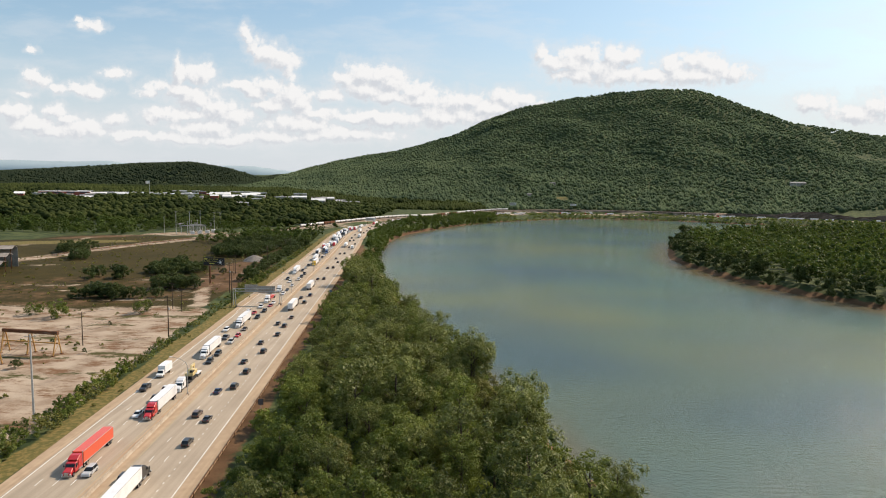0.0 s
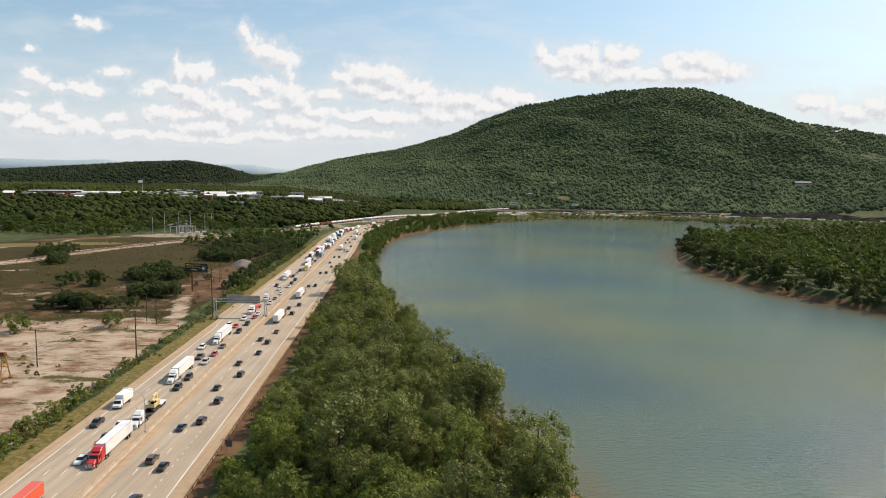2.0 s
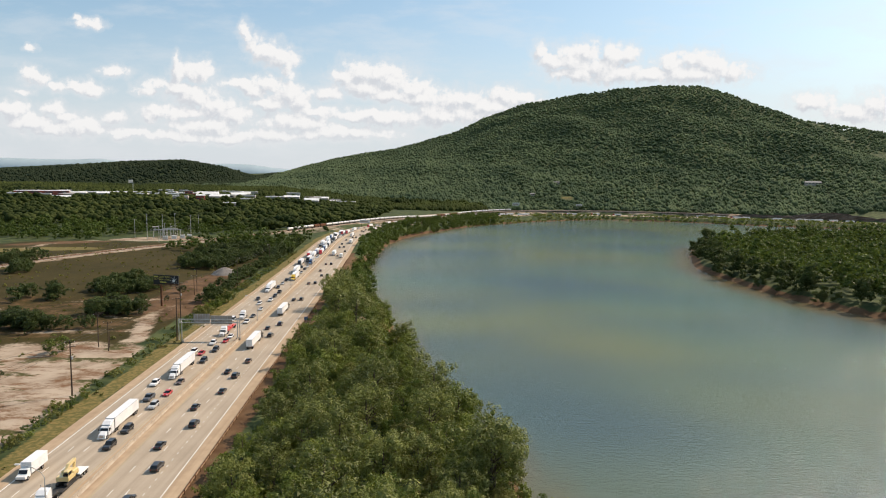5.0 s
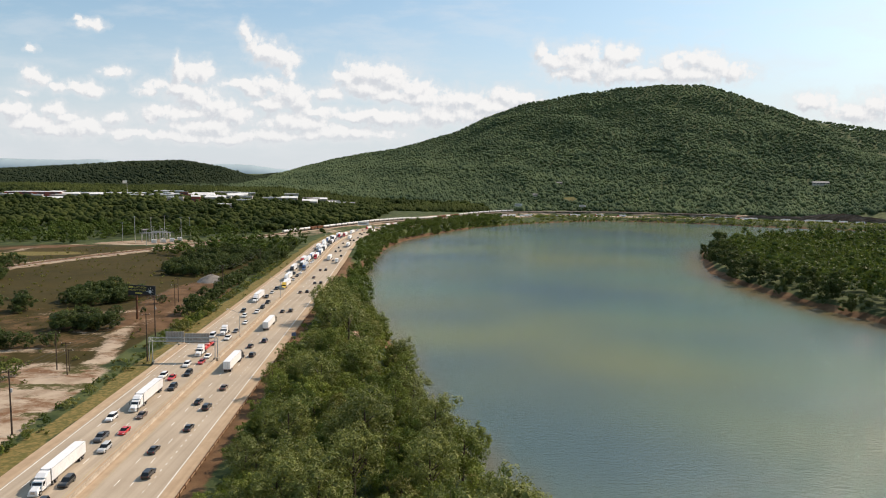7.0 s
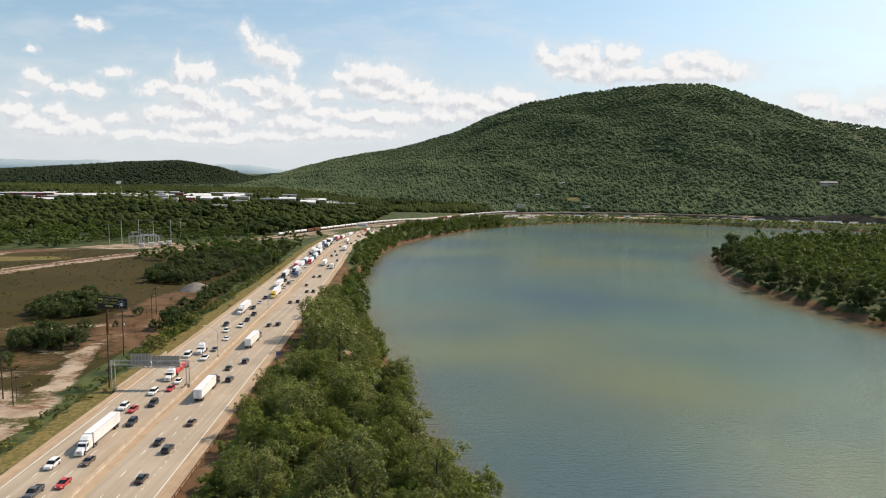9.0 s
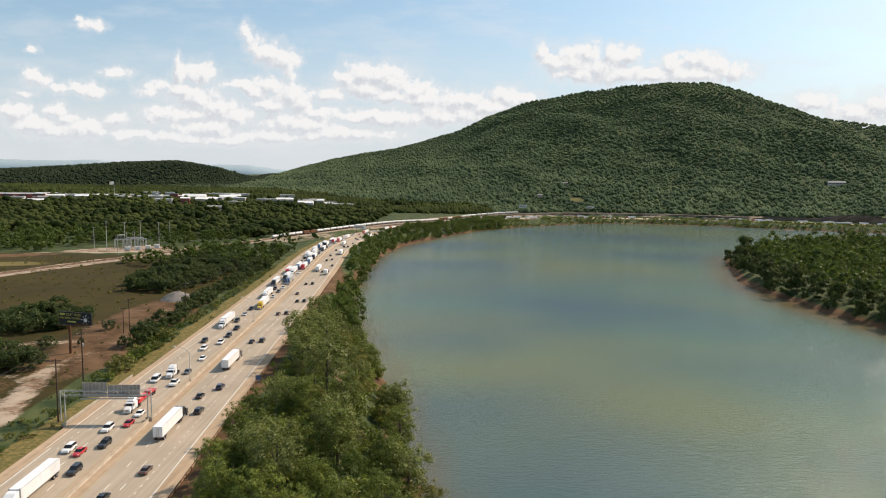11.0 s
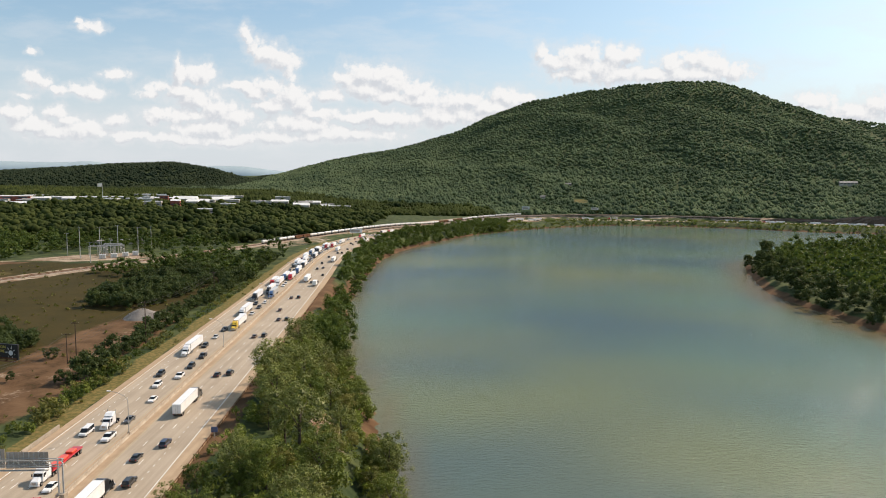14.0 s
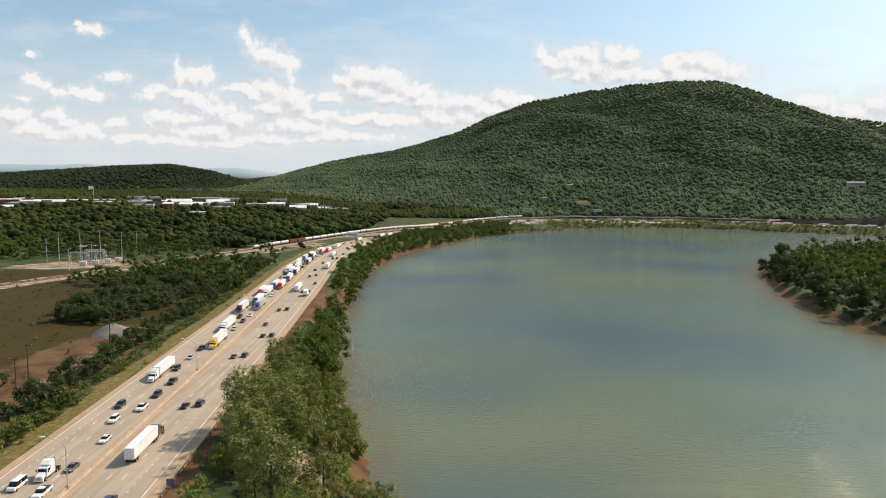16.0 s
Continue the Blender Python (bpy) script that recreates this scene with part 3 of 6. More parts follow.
# the town's buildings: x, y, width, depth, height, turn, wall, roof, label, roof kind
TOWN = [
    (-800, 1430, 96, 34, 11, 24, BRICK, ROOF_W, "large red brick factory building with a white roof", "flat"),
    (-735, 1500, 60, 30, 9, 24, CREAM, ROOF_W, "cream warehouse with a white flat roof", "flat"),
    (-690, 1560, 110, 28, 7, 20, CREAM, ROOF_W, "long low white-roofed warehouse", "flat"),
    (-850, 1530, 90, 26, 9, 20, BRICK, ROOF_G, "red brick mill building with a grey roof", "flat"),
    (-590, 1590, 80, 24, 7, 16, CREAM, ROOF_W, "low white commercial building with a flat roof", "flat"),
    (-565, 1470, 46, 22, 8, 18, CREAM, ROOF_W, "white commercial building with a flat roof", "flat"),
    (-522, 1478, 15, 14, 13, 18, BRICK, ROOF_G, "narrow red brick building among white ones", "flat"),
    (-490, 1500, 44, 24, 8, 12, CREAM, ROOF_W, "cream shop building with a white roof", "gable"),
    (-448, 1452, 38, 20, 7, 14, CREAM, ROOF_W, "white shed building among trees", "gable"),
    (-430, 1560, 50, 22, 8, 10, CREAM, ROOF_W, "pale warehouse near the highway", "flat"),
    (-372, 1610, 44, 20, 7, 8, CREAM, ROOF_W, "pale low building beside the trees", "flat"),
    (-500, 1680, 64, 24, 7, 8, CREAM, ROOF_W, "pale roofed building behind the town", "flat"),
    (-300, 1690, 40, 18, 7, 4, CREAM, ROOF_G, "pale house row at the foot of the mountain", "gable"),
    (-640, 1700, 70, 24, 7, 12, CREAM, ROOF_W, "distant low building with a white roof", "flat"),
    (-215, 1700, 34, 16, 6, 2, CREAM, ROOF_W, "low white building near the field", "flat"),
]
for _x, _y, _w, _d, _h, _k in ((-840, 1610, 60, 22, 8, 0), (-735, 1350, 34, 18, 7, 1), (-700, 1336, 24, 14, 6, 0), (-506, 1390, 30, 16, 7, 0), (-534, 1508, 52, 20, 8, 0), (-455, 1440, 20, 14, 7, 0), (-436, 1462, 30, 18, 10, 0), (-386, 1318, 30, 16, 6, 0), (-463, 1618, 30, 16, 8, 1),
                               (-451, 1677, 40, 16, 8, 0), (-397, 1461, 28, 14, 6, 0), (-365, 1770, 34, 16, 9, 0), (-470, 1400, 16, 12, 9, 1)):
    TOWN.append((_x, _y, _w, _d, _h, 12, BRICK if _k else CREAM, ROOF_W, "low brick building with a white roof" if _k else "low pale building with a bright white roof", "flat" if _w > 26 else "gable"))
_r = np.random.RandomState(88)
for _k in range(30):
    _t = _r.rand()
    TOWN.append((-860 + 640 * _t + _r.uniform(-20, 20), 1400 + 260 * _t + _r.uniform(-60, 60), _r.uniform(16, 36), _r.uniform(12, 20), _r.uniform(6, 9), _r.uniform(0, 25), CREAM if _r.rand() < 0.8 else BRICK, ROOF_W if _r.rand() < 0.6 else ROOF_G,
                 "small pale building among the trees of the town", "gable" if _r.rand() < 0.5 else "flat"))
HOUSES = [(984, 1800, 38, 14, 4.5, -18, "long pale grey lodge on the wooded mountainside"), (340, 1950, 15, 9, 4, -5, "white house among the trees"), (255, 1830, 12, 8, 4, 0, "small pale house among the trees")]


def built_over(x, y):
    """Where buildings and the view of them keep trees away."""
    out = np.zeros(x.shape, bool)
    for bx, by, w, d, *_ in TOWN:
        dx = x - (bx + (y - by) * bx / by)
        out |= (np.abs(dx) < w / 2 + 3) & (y > by - 50) & (y < by + d / 2 + 10)
    for bx, by, w, d, *_ in HOUSES:
        out |= (np.abs(x - bx) < w / 2 + 3) & (y > by - 15) & (y < by + d / 2 + 4)
    return out


def lines(*stretches):
    return np.unique(np.concatenate([np.arange(a, b, s) for a, b, s in stretches]))


def build_ground():
    gx = lines((-3900, -900, 100), (-900, -340, 16), (-340, 130, 3.2), (130, 700, 6), (700, 1300, 14), (1300, 3001, 100))
    gy = lines((-400, 100, 20), (100, 620, 3.4), (620, 1000, 7), (1000, 1700, 11), (1700, 3200, 26), (3200, 4751, 110))
    x, y = np.meshgrid(gx, gy)
    z = height(x, y)
    nx, ny = len(gx), len(gy)
    i = (np.arange(ny - 1)[:, None] * nx + np.arange(nx - 1)[None]).ravel()
    tris = np.concatenate([np.c_[i, i + 1, i + nx + 1], np.c_[i, i + nx + 1, i + nx]])
    me = raw_mesh("ground", np.c_[x.ravel(), y.ravel(), z.ravel()], tris, GROUND, True)
    d_road, i_road = away(x, y, ROAD_LINE)
    off = (x - ROAD_LINE[i_road, 0]) * ROAD_SIDE[i_road, 0] + (y - ROAD_LINE[i_road, 1]) * ROAD_SIDE[i_road, 1]
    d_track, d_yard = away(x, y, TRACK)[0], away(x, y, YARD_LANE)[0]
    d_rail = away(x, y, RAIL)[0]
    d_shore = away(x, y, SHORE_PTS)[0]
    left = off < 0
    pale = smooth(-off, 31, 36) * (1 - smooth(y, 325 + 24 * waves(x, y, 80, 2), 365)) * smooth(x, -330, -250) * left
    pale = np.maximum(pale, (0.66 - 0.26 * smooth(y, 395, 430)) * (1 - smooth(d_track, 3.0, 8)))
    pale = np.maximum(pale, 0.7 * (1 - smooth(d_rail, 9, 14)))
    pale = np.maximum(pale, 0.5 * patch_mask(x, y, -160, 960, 22, 90, -15))
    pale = np.maximum(pale, 0.6 * (1 - smooth(d_yard, 3, 7)))
    pale = np.maximum(pale, 0.95 * patch_mask(x, y, -298, 785, 48, 30, 30))
    for cx, cy, rx, ry, turn in ((-293, 492, 14, 5, 25), (-242, 412, 24, 6, 4), (-178, 442, 34, 5, 14), (-160, 368, 34, 5, 8), (-205, 392, 30, 4, -6), (-305, 588, 16, 5, 30), (-150, 396, 22, 4, -18)):
        pale = np.maximum(pale, 0.5 * patch_mask(x, y, cx, cy, rx, ry, turn))
    pale = np.maximum(pale, 0.6 * patch_mask(x, y, -215, 858, 30, 9, 60))
    pale = np.maximum(pale, 0.7 * patch_mask(x, y, -480, 1330, 230, 40, -19))
    pale = np.maximum(pale, 0.9 * patch_mask(x, y, -35, 409, 5, 14, 20))
    verge = left * smooth(-off, 21, 22.5) * (1 - smooth(-off, 27.5, 30)) * (y < 1000)
    verge = np.maximum(verge, patch_mask(x, y, -112, 1785, 80, 50, 0))
    verge = np.maximum(verge, 0.62 * smooth(off, 21, 23) * (1 - smooth(off, 27, 34)) * (y > 1150) * (x < 600))
    verge = np.maximum(verge, 0.7 * patch_mask(x, y, -420, 640, 130, 26, 20))
    grass = (left * smooth(-off, 36, 44) * (1 - smooth(y, 700, 790)) * smooth(x, -460, -380))
    verge = np.maximum(verge, 0.55 * patch_mask(x, y, 340, 1790, 20, 34, 0))
    grass = np.maximum(grass, 0.9 * patch_mask(x, y, -420, 640, 130, 50, 20))
    soil = 0.62 * patch_mask(x, y, -143, 480, 26, 95, 5) * left * smooth(-off, 32, 38)
    soil = np.maximum(soil, 0.44 * patch_mask(x, y, -215, 395, 90, 62, 8) * left)
    soil = np.maximum(soil, 0.75 * patch_mask(x, y, -60, 620, 12, 80, 4) * ~left)
    soil = np.maximum(soil, (1 - smooth(d_shore, 7, 13)) * 0.85)
    soil = np.maximum(soil, 0.8 * patch_mask(x, y, -370, 720, 50, 14, 25))
    soil = np.maximum(soil, 0.6 * patch_mask(x, y, 175, 1500, 30, 18, 30))
    soil = np.maximum(soil, 0.75 * (smooth(off, 19, 21) * (1 - smooth(off, 25, 30))) * (y < 700))
    cover = np.zeros((x.size, 4), np.float32)
    cover[:, 0], cover[:, 1], cover[:, 2], cover[:, 3] = pale.ravel(), grass.ravel(), soil.ravel(), verge.ravel()
    me.attributes.new("cover", "FLOAT_COLOR", "POINT").data.foreach_set("color", cover.ravel())
    tagged(new("ground", me), "rolling ground of dry grass, hardstanding, soil and woodland floor", "ground", "", "structure")
    # the river
    gx, gy = lines((-200, 1000, 9), (1000, 3001, 100)), lines((-400, 1701, 10))
    x, y = np.meshgrid(gx, gy)
    i = (np.arange(len(gy) - 1)[:, None] * len(gx) + np.arange(len(gx) - 1)[None]).ravel()
    tris = np.concatenate([np.c_[i, i + 1, i + len(gx) + 1], np.c_[i, i + len(gx) + 1, i + len(gx)]])
    me = raw_mesh("water", np.c_[x.ravel(), y.ravel(), np.full(x.size, WATER_Z)], tris, WATER, True)
    d, k = away(x, y, SHORE_PTS)
    silt = np.where(k >= len(SHORE_FINE), 1 - smooth(d, 2, 34), 0.6 * (1 - smooth(d, 0, 14)))
    me.attributes.new("silt", "FLOAT", "POINT").data.foreach_set("value", silt.astype(np.float32).ravel())
    tagged(new("water", me), "calm green-brown river with faint ripples", "river", "", "structure")


def strip(name, o0, o1, up, s0, s1, mat, label, category="road", thick=0.0, step=6.0):
    """A band of the road between two offsets, with sides if it is thick."""
    ss = np.arange(s0, s1 + step, step)
    verts, tris = [], []
    ring = [(o0, up), (o1, up)] if not thick else [(o0, up - thick), (o0, up), (o1, up), (o1, up - thick)]
    k = len(ring)
    for s in ss:
        verts += [tuple(on_road(s, o, z)[0]) for o, z in ring]
    for i in range(len(ss) - 1):
        for j in range(k - 1):
            a, b = i * k + j, (i + 1) * k + j
            tris += [(a, a + 1, b + 1), (a, b + 1, b)]
    ob = new(name, raw_mesh(name, verts, tris, mat))
    return tagged(ob, label, category, "", "structure")


build_ground()
S0, S_FAR = S_AT_Y(-40), float(ROAD_S[-1]) - 400
S_END = S_AT_Y(1000)
strip("road", -18.4, -1.9, 0.0, S0, S_FAR, ROAD, "grey concrete lanes of the oncoming carriageway", thick=0.5)
strip("road", 2.6, 18.5, 0.0, S0, S_FAR, ROAD, "grey concrete lanes of the outgoing carriageway", thick=0.5)
strip("road_shoulder", -21.8, -18.4, 0.0, S0, S_FAR, SHOULDER, "tan concrete outer shoulder", thick=0.5)
strip("road_shoulder", 18.5, 22.3, 0.0, S0, S_FAR, SHOULDER, "tan concrete outer shoulder", thick=0.5)
strip("road_shoulder", -1.9, 2.6, 0.0, S0, S_FAR, SHOULDER, "tan concrete shoulder on both sides of the median barrier", thick=0.5)


def build_markings():
    verts, tris = {"w": [], "y": []}, {"w": [], "y": []}

    def dab(kind, s, length, off, width):
        v = verts[kind]
        n = len(v)
        for ds, do in ((0, -width / 2), (0, width / 2), (length, width / 2), (length, -width / 2)):
            v.append(tuple(on_road(s + ds, off + do, 0.006)[0]))
        tris[kind].extend([(n, n + 1, n + 2), (n, n + 2, n + 3)])

    for s in np.arange(S0, S_END, 6.0):
        dab("w", s, 6.0, -17.9 - (1.2 if s > S_AT_Y(335) else 0), 0.24)
        dab("w", s, 6.0, 18.2, 0.24)
        dab("y", s, 6.0, -2.5, 0.18)
        dab("y", s, 6.0, 2.9, 0.18)
    for s in np.arange(S0, S_END - 200, 12.19):
        for off in (-13.9, -10.0, -6.2, 6.4, 10.0):
            dab("w", s, 3.2, off, 0.19)
    for s in np.arange(S0, S_END - 300, 3.66):
        dab("w", s, 1.0, 14.0, 0.2)
        if s > S_AT_Y(335):
            dab("w", s, 1.0, -16.0, 0.2)
    for k, mat, label in (("w", LINE_W, "white painted edge lines, lane dashes and dots"), ("y", LINE_Y, "faded yellow painted median lines")):
        tagged(new("lane_markings", raw_mesh("lane_markings", verts[k], tris[k], mat)), label, "road marking", "", "structure")


build_markings()


def build_barrier():
    """Concrete median barrier, in cast sections."""
    parent = tagged(new("median_barrier"), "long tan concrete median barrier with sloped sides", "barrier", "", "structure")
    bm = bmesh.new()
    prof = [(-0.4, 0), (-0.34, 0.08), (-0.16, 0.36), (-0.1, 1.05), (0.1, 1.05), (0.16, 0.36), (0.34, 0.08), (0.4, 0)]
    a, b = [bm.verts.new((x, -6.06, z)) for x, z in prof], [bm.verts.new((x, 6.06, z)) for x, z in prof]
    for i in range(7):
        bm.faces.new((a[i], a[i + 1], b[i + 1], b[i]))
    bm.faces.new(a[::-1])
    bm.faces.new(b)
    me = bpy.data.meshes.new("barrier_section")
    bm.to_mesh(me)
    me.materials.append(CONC)
    for s in np.arange(S0 + 6, S_AT_Y(1000), 12.19):
        p, turn = on_road(s, 0)
        same_part("barrier_section", me, parent, pose(*p, 0, 0, turn))


build_barrier()

# ---- vegetation ----
def ico(level):
    bm = bmesh.new()
    bmesh.ops.create_icosphere(bm, subdivisions=level, radius=1.0)
    v = np.array([p.co[:] for p in bm.verts])
    f = np.array([[p.index for p in q.verts] for q in bm.faces])
    bm.free()
    return v, f


ICO1 = ico(1)
OCTA = (np.array([(1, 0, 0), (0, 1, 0), (-1, 0, 0), (0, -1, 0), (0, 0, 1), (0, 0, -1)], float), np.array([(0, 1, 4), (1, 2, 4), (2, 3, 4), (3, 0, 4), (1, 0, 5), (2, 1, 5), (3, 2, 5), (0, 3, 5)]))


def lump(rng, ball, rx, rz, rough):
    """A ball pushed in and out, squashed."""
    v, f = ball
    k = 1 + rough * (rng.rand(len(v), 1) - 0.5) * 2
    return v * k * np.array([rx, rx, rz]), f


def crown(rng, wide, low, high, clumps, leaves, leaf, lean=0.0, core=0.58):
    """Corners and triangles of a crown: uneven heaps of single leaves round dim cores, with gaps between."""
    vs, fs, n = [], [], 0
    mid, half = (low + high) / 2, (high - low) / 2
    for k in range(clumps):
        a = rng.rand() * 6.283
        up = rng.uniform(-0.75, 1.0)
        r = math.sqrt(max(0.0, 1 - up * up)) * rng.uniform(0.45, 1.0) * (1.0 if up < 0.3 else 1.0)
        c = np.array([math.cos(a) * r * wide * 0.78 + lean * up, math.sin(a) * r * wide * 0.78, mid + up * half * 0.80])
        rc = wide * rng.uniform(0.24, 0.42)
        v, f = lump(rng, OCTA, rc * core, rc * core * 0.83, 0.2)
        vs.append(v + c)
        fs.append(f + n)
        n += len(v)
        m = int(leaves * rng.uniform(0.7, 1.3))
        d = rng.randn(m, 3)
        d[:, 2] = d[:, 2] * 0.8 + 0.35
        d /= np.linalg.norm(d, axis=1)[:, None]
        p = c + d * rc * np.array([1, 1, 0.82]) * rng.uniform(0.50, 1.16, (m, 1))
        nrm = d + 0.8 * rng.randn(m, 3) + np.array([0, 0, 0.3])
        nrm /= np.linalg.norm(nrm, axis=1)[:, None]
        t = np.cross(nrm, rng.randn(m, 3))
        t /= np.linalg.norm(t, axis=1)[:, None]
        b = np.cross(nrm, t)
        s = leaf * rng.uniform(0.6, 1.4, (m, 1))
        blade = np.stack([p - t * s + b * s * 0.2, p + b * s * 0.75 + nrm * s * 0.2, p + t * s * 1.15 - b * s * 0.45], 1).reshape(-1, 3)
        vs.append(blade)
        fs.append(n + np.arange(3 * m).reshape(-1, 3))
        n += 3 * m
    return np.vstack(vs), np.vstack(fs)


def boughs(rng, wide, low, high, count, leaves, leaf, lean=0.0):
    """Corners and triangles of a near crown: many rounded boughs on a lobed, uneven body, each a dim core under a shell of leaves."""
    vs, fs, n = [], [], 0
    mid, half = (low + high) / 2, (high - low) / 2
    p1, p2, p3 = rng.rand(3) * 6.283
    for k in range(count):
        a = k * 2.39996 + rng.uniform(-0.6, 0.6)
        up = -0.75 + 1.75 * (k + rng.rand()) / count
        ring = math.sqrt(max(0.02, 1 - up * up))
        lobe = 1 + 0.18 * math.sin(2 * a + p1 + 1.5 * up) + 0.16 * math.sin(3 * a + p2 - 3 * up) + 0.08 * math.sin(7 * up + p3)
        out = np.array([math.cos(a) * ring, math.sin(a) * ring, up])
        c = out * np.array([wide, wide, half]) * lobe * rng.uniform(0.52, 0.86) + np.array([lean * up, 0, mid])
        rc = wide * rng.uniform(0.15, 0.29)
        size = np.array([rc, rc, rc * rng.uniform(0.62, 0.95)])
        v, f = lump(rng, OCTA, rc * 0.42, size[2] * 0.40, 0.25)
        vs.append(v + c)
        fs.append(f + n)
        n += len(v)
        m = int(leaves * rng.uniform(0.75, 1.25) * (rc / wide / 0.22) ** 1.3)
        d = rng.randn(m, 3) + 0.35 * out + np.array([0, 0, 0.40])
        d /= np.linalg.norm(d, axis=1)[:, None]
        p = c + d * size * rng.uniform(0.72, 1.12, (m, 1)) * (1 + 0.22 * np.sin(5 * d[:, :1] + 4 * d[:, 1:2] + k))
        nrm = d + 0.42 * rng.randn(m, 3) + np.array([0, 0, 0.25])
        nrm /= np.linalg.norm(nrm, axis=1)[:, None]
        s = leaf * rng.uniform(0.55, 1.35, (m, 1))
        q = np.cross(nrm, rng.randn(m, 3))
        q /= np.linalg.norm(q, axis=1)[:, None]
        b = np.cross(nrm, q)
        vs.append(np.stack([p - q * s + b * s * 0.2, p + b * s * 0.75 + nrm * s * 0.2, p + q * s * 1.15 - b * s * 0.45], 1).reshape(-1, 3))
        fs.append(n + np.arange(3 * m).reshape(-1, 3))
        n += 3 * m
    return np.vstack(vs), np.vstack(fs)


def dome(rng, lumps=3, ball=None, tall=0.0):
    """A far tree: uneven lumps leaning together."""
    ball = ball or OCTA
    vs, fs = [], []
    for k in range(lumps):
        a, r = k * 6.3 / lumps + rng.rand(), rng.uniform(0.62, 0.95) * (3 / lumps) ** 0.35
        v, f = lump(rng, ball, r, r * rng.uniform(0.55, 0.85), 0.22)
        out = rng.uniform(0.3, 0.65)
        vs.append(v + np.array([math.cos(a) * out, math.sin(a) * out, rng.uniform(-0.1, 0.3) + tall * rng.rand()]))
        fs.append(f + len(v) * k)
    return np.vstack(vs), np.vstack(fs)


def trunk_mesh(rng, tall, r, wide):
    bm = bmesh.new()
    top = (rng.uniform(-0.5, 0.5), rng.uniform(-0.5, 0.5), tall * 0.72)
    rod(bm, (0, 0, -1.2), (top[0] * 0.5, top[1] * 0.5, tall * 0.36), r, r * 0.72, 7)
    rod(bm, (top[0] * 0.5, top[1] * 0.5, tall * 0.36), top, r * 0.72, r * 0.3, 6)
    for k in range(6):
        a = k * 1.05 + rng.rand()
        z = tall * rng.uniform(0.28, 0.6)
        rod(bm, (top[0] * 0.5, top[1] * 0.5, z), (math.cos(a) * wide * 0.62, math.sin(a) * wide * 0.62, z + tall * rng.uniform(0.14, 0.3)), r * 0.36, r * 0.1, 5)
    me = bpy.data.meshes.new("trunk")
    bm.to_mesh(me)
    bm.free()
    me.materials.append(BARK)
    return me


def tree_kind(seed, name, label, category, group, tall, wide, low, clumps, leaves, leaf, mat, stem=True):
    rng = np.random.RandomState(seed)
    ob = thing(name, label, category, group, pose(0, -3000, -300))
    if stem:
        same_part("trunk", trunk_mesh(rng, tall, 0.026 * tall, wide), ob, Matrix())
    v, f = boughs(rng, wide, low, tall, clumps, leaves, leaf, rng.uniform(-0.8, 0.8))
    same_part("crown", raw_mesh("crown", v, f, mat), ob, Matrix())
    return ob


GROVE = "trees on the river bank"
BANK_TREES = [
    tree_kind(1, "tree", "broad cottonwood tree with silvery green leaves on the river bank", "tree", GROVE, 17, 6.6, 2.0, 54, 88, 0.245, LEAF_SILVER),
    tree_kind(2, "tree", "tall sunlit green sycamore tree on the river bank", "tree", GROVE, 19, 6.2, 2.5, 54, 88, 0.245, LEAF),
    tree_kind(3, "tree", "olive green willow tree with a ragged crown", "tree", GROVE, 15, 5.8, 1.5, 50, 86, 0.235, LEAF_DRY),
    tree_kind(4, "tree", "deep green maple tree with a dense crown", "tree", GROVE, 14, 5.4, 1.0, 48, 86, 0.25, LEAF_DEEP),
    tree_kind(5, "tree", "vine-covered green tree with drooping outline", "tree", GROVE, 12, 5.2, 1.0, 48, 86, 0.25, LEAF),
    tree_kind(6, "tree", "slender yellow-green young tree", "tree", GROVE, 13, 4.2, 1.5, 44, 84, 0.23, LEAF_DRY),
]
FIELD = "trees and bushes beside the waste ground"
FIELD_TREES = [
    tree_kind(11, "shrub", "dark green rounded shrub on the rough ground", "shrub", FIELD, 7.5, 4.6, -0.6, 26, 44, 0.40, LEAF_SHADED, False),
    tree_kind(12, "shrub", "dark green conical cedar shrub on rough ground", "shrub", FIELD, 8, 3.0, -0.4, 24, 42, 0.38, LEAF_SHADED, False),
    tree_kind(13, "shrub", "bright green spreading shrub on the bare lot", "shrub", FIELD, 7.0, 5.0, -0.6, 28, 50, 0.34, LEAF, False),
]
HEDGE = "bushes along the highway verge"
BUSHES = [
    tree_kind(21, "bush", "leafy green roadside bush on the grass verge", "bush", HEDGE, 3.4, 2.4, 0.0, 15, 32, 0.28, LEAF, False),
    tree_kind(22, "bush", "sprawling bright green roadside bush", "bush", HEDGE, 2.4, 2.8, 0.0, 15, 32, 0.26, LEAF_DRY, False),
    tree_kind(23, "bush", "dark green roadside bush", "bush", HEDGE, 4.6, 2.4, 0.0, 16, 32, 0.30, LEAF_DEEP, False),
]
_used = set()


def plant(kind, x, y, size, turn, z=None):
    """Sets the first plant of a kind, then copies it."""
    zz = float(height(np.array([x]), np.array([y]))[0]) if z is None else z
    m = pose(x, y, zz, 0, 0, turn) @ Matrix.Diagonal((size, size, size, 1))
    if kind in _used:
        return copy_thing(kind, m)
    _used.add(kind)
    kind.matrix_basis = m
    return kind


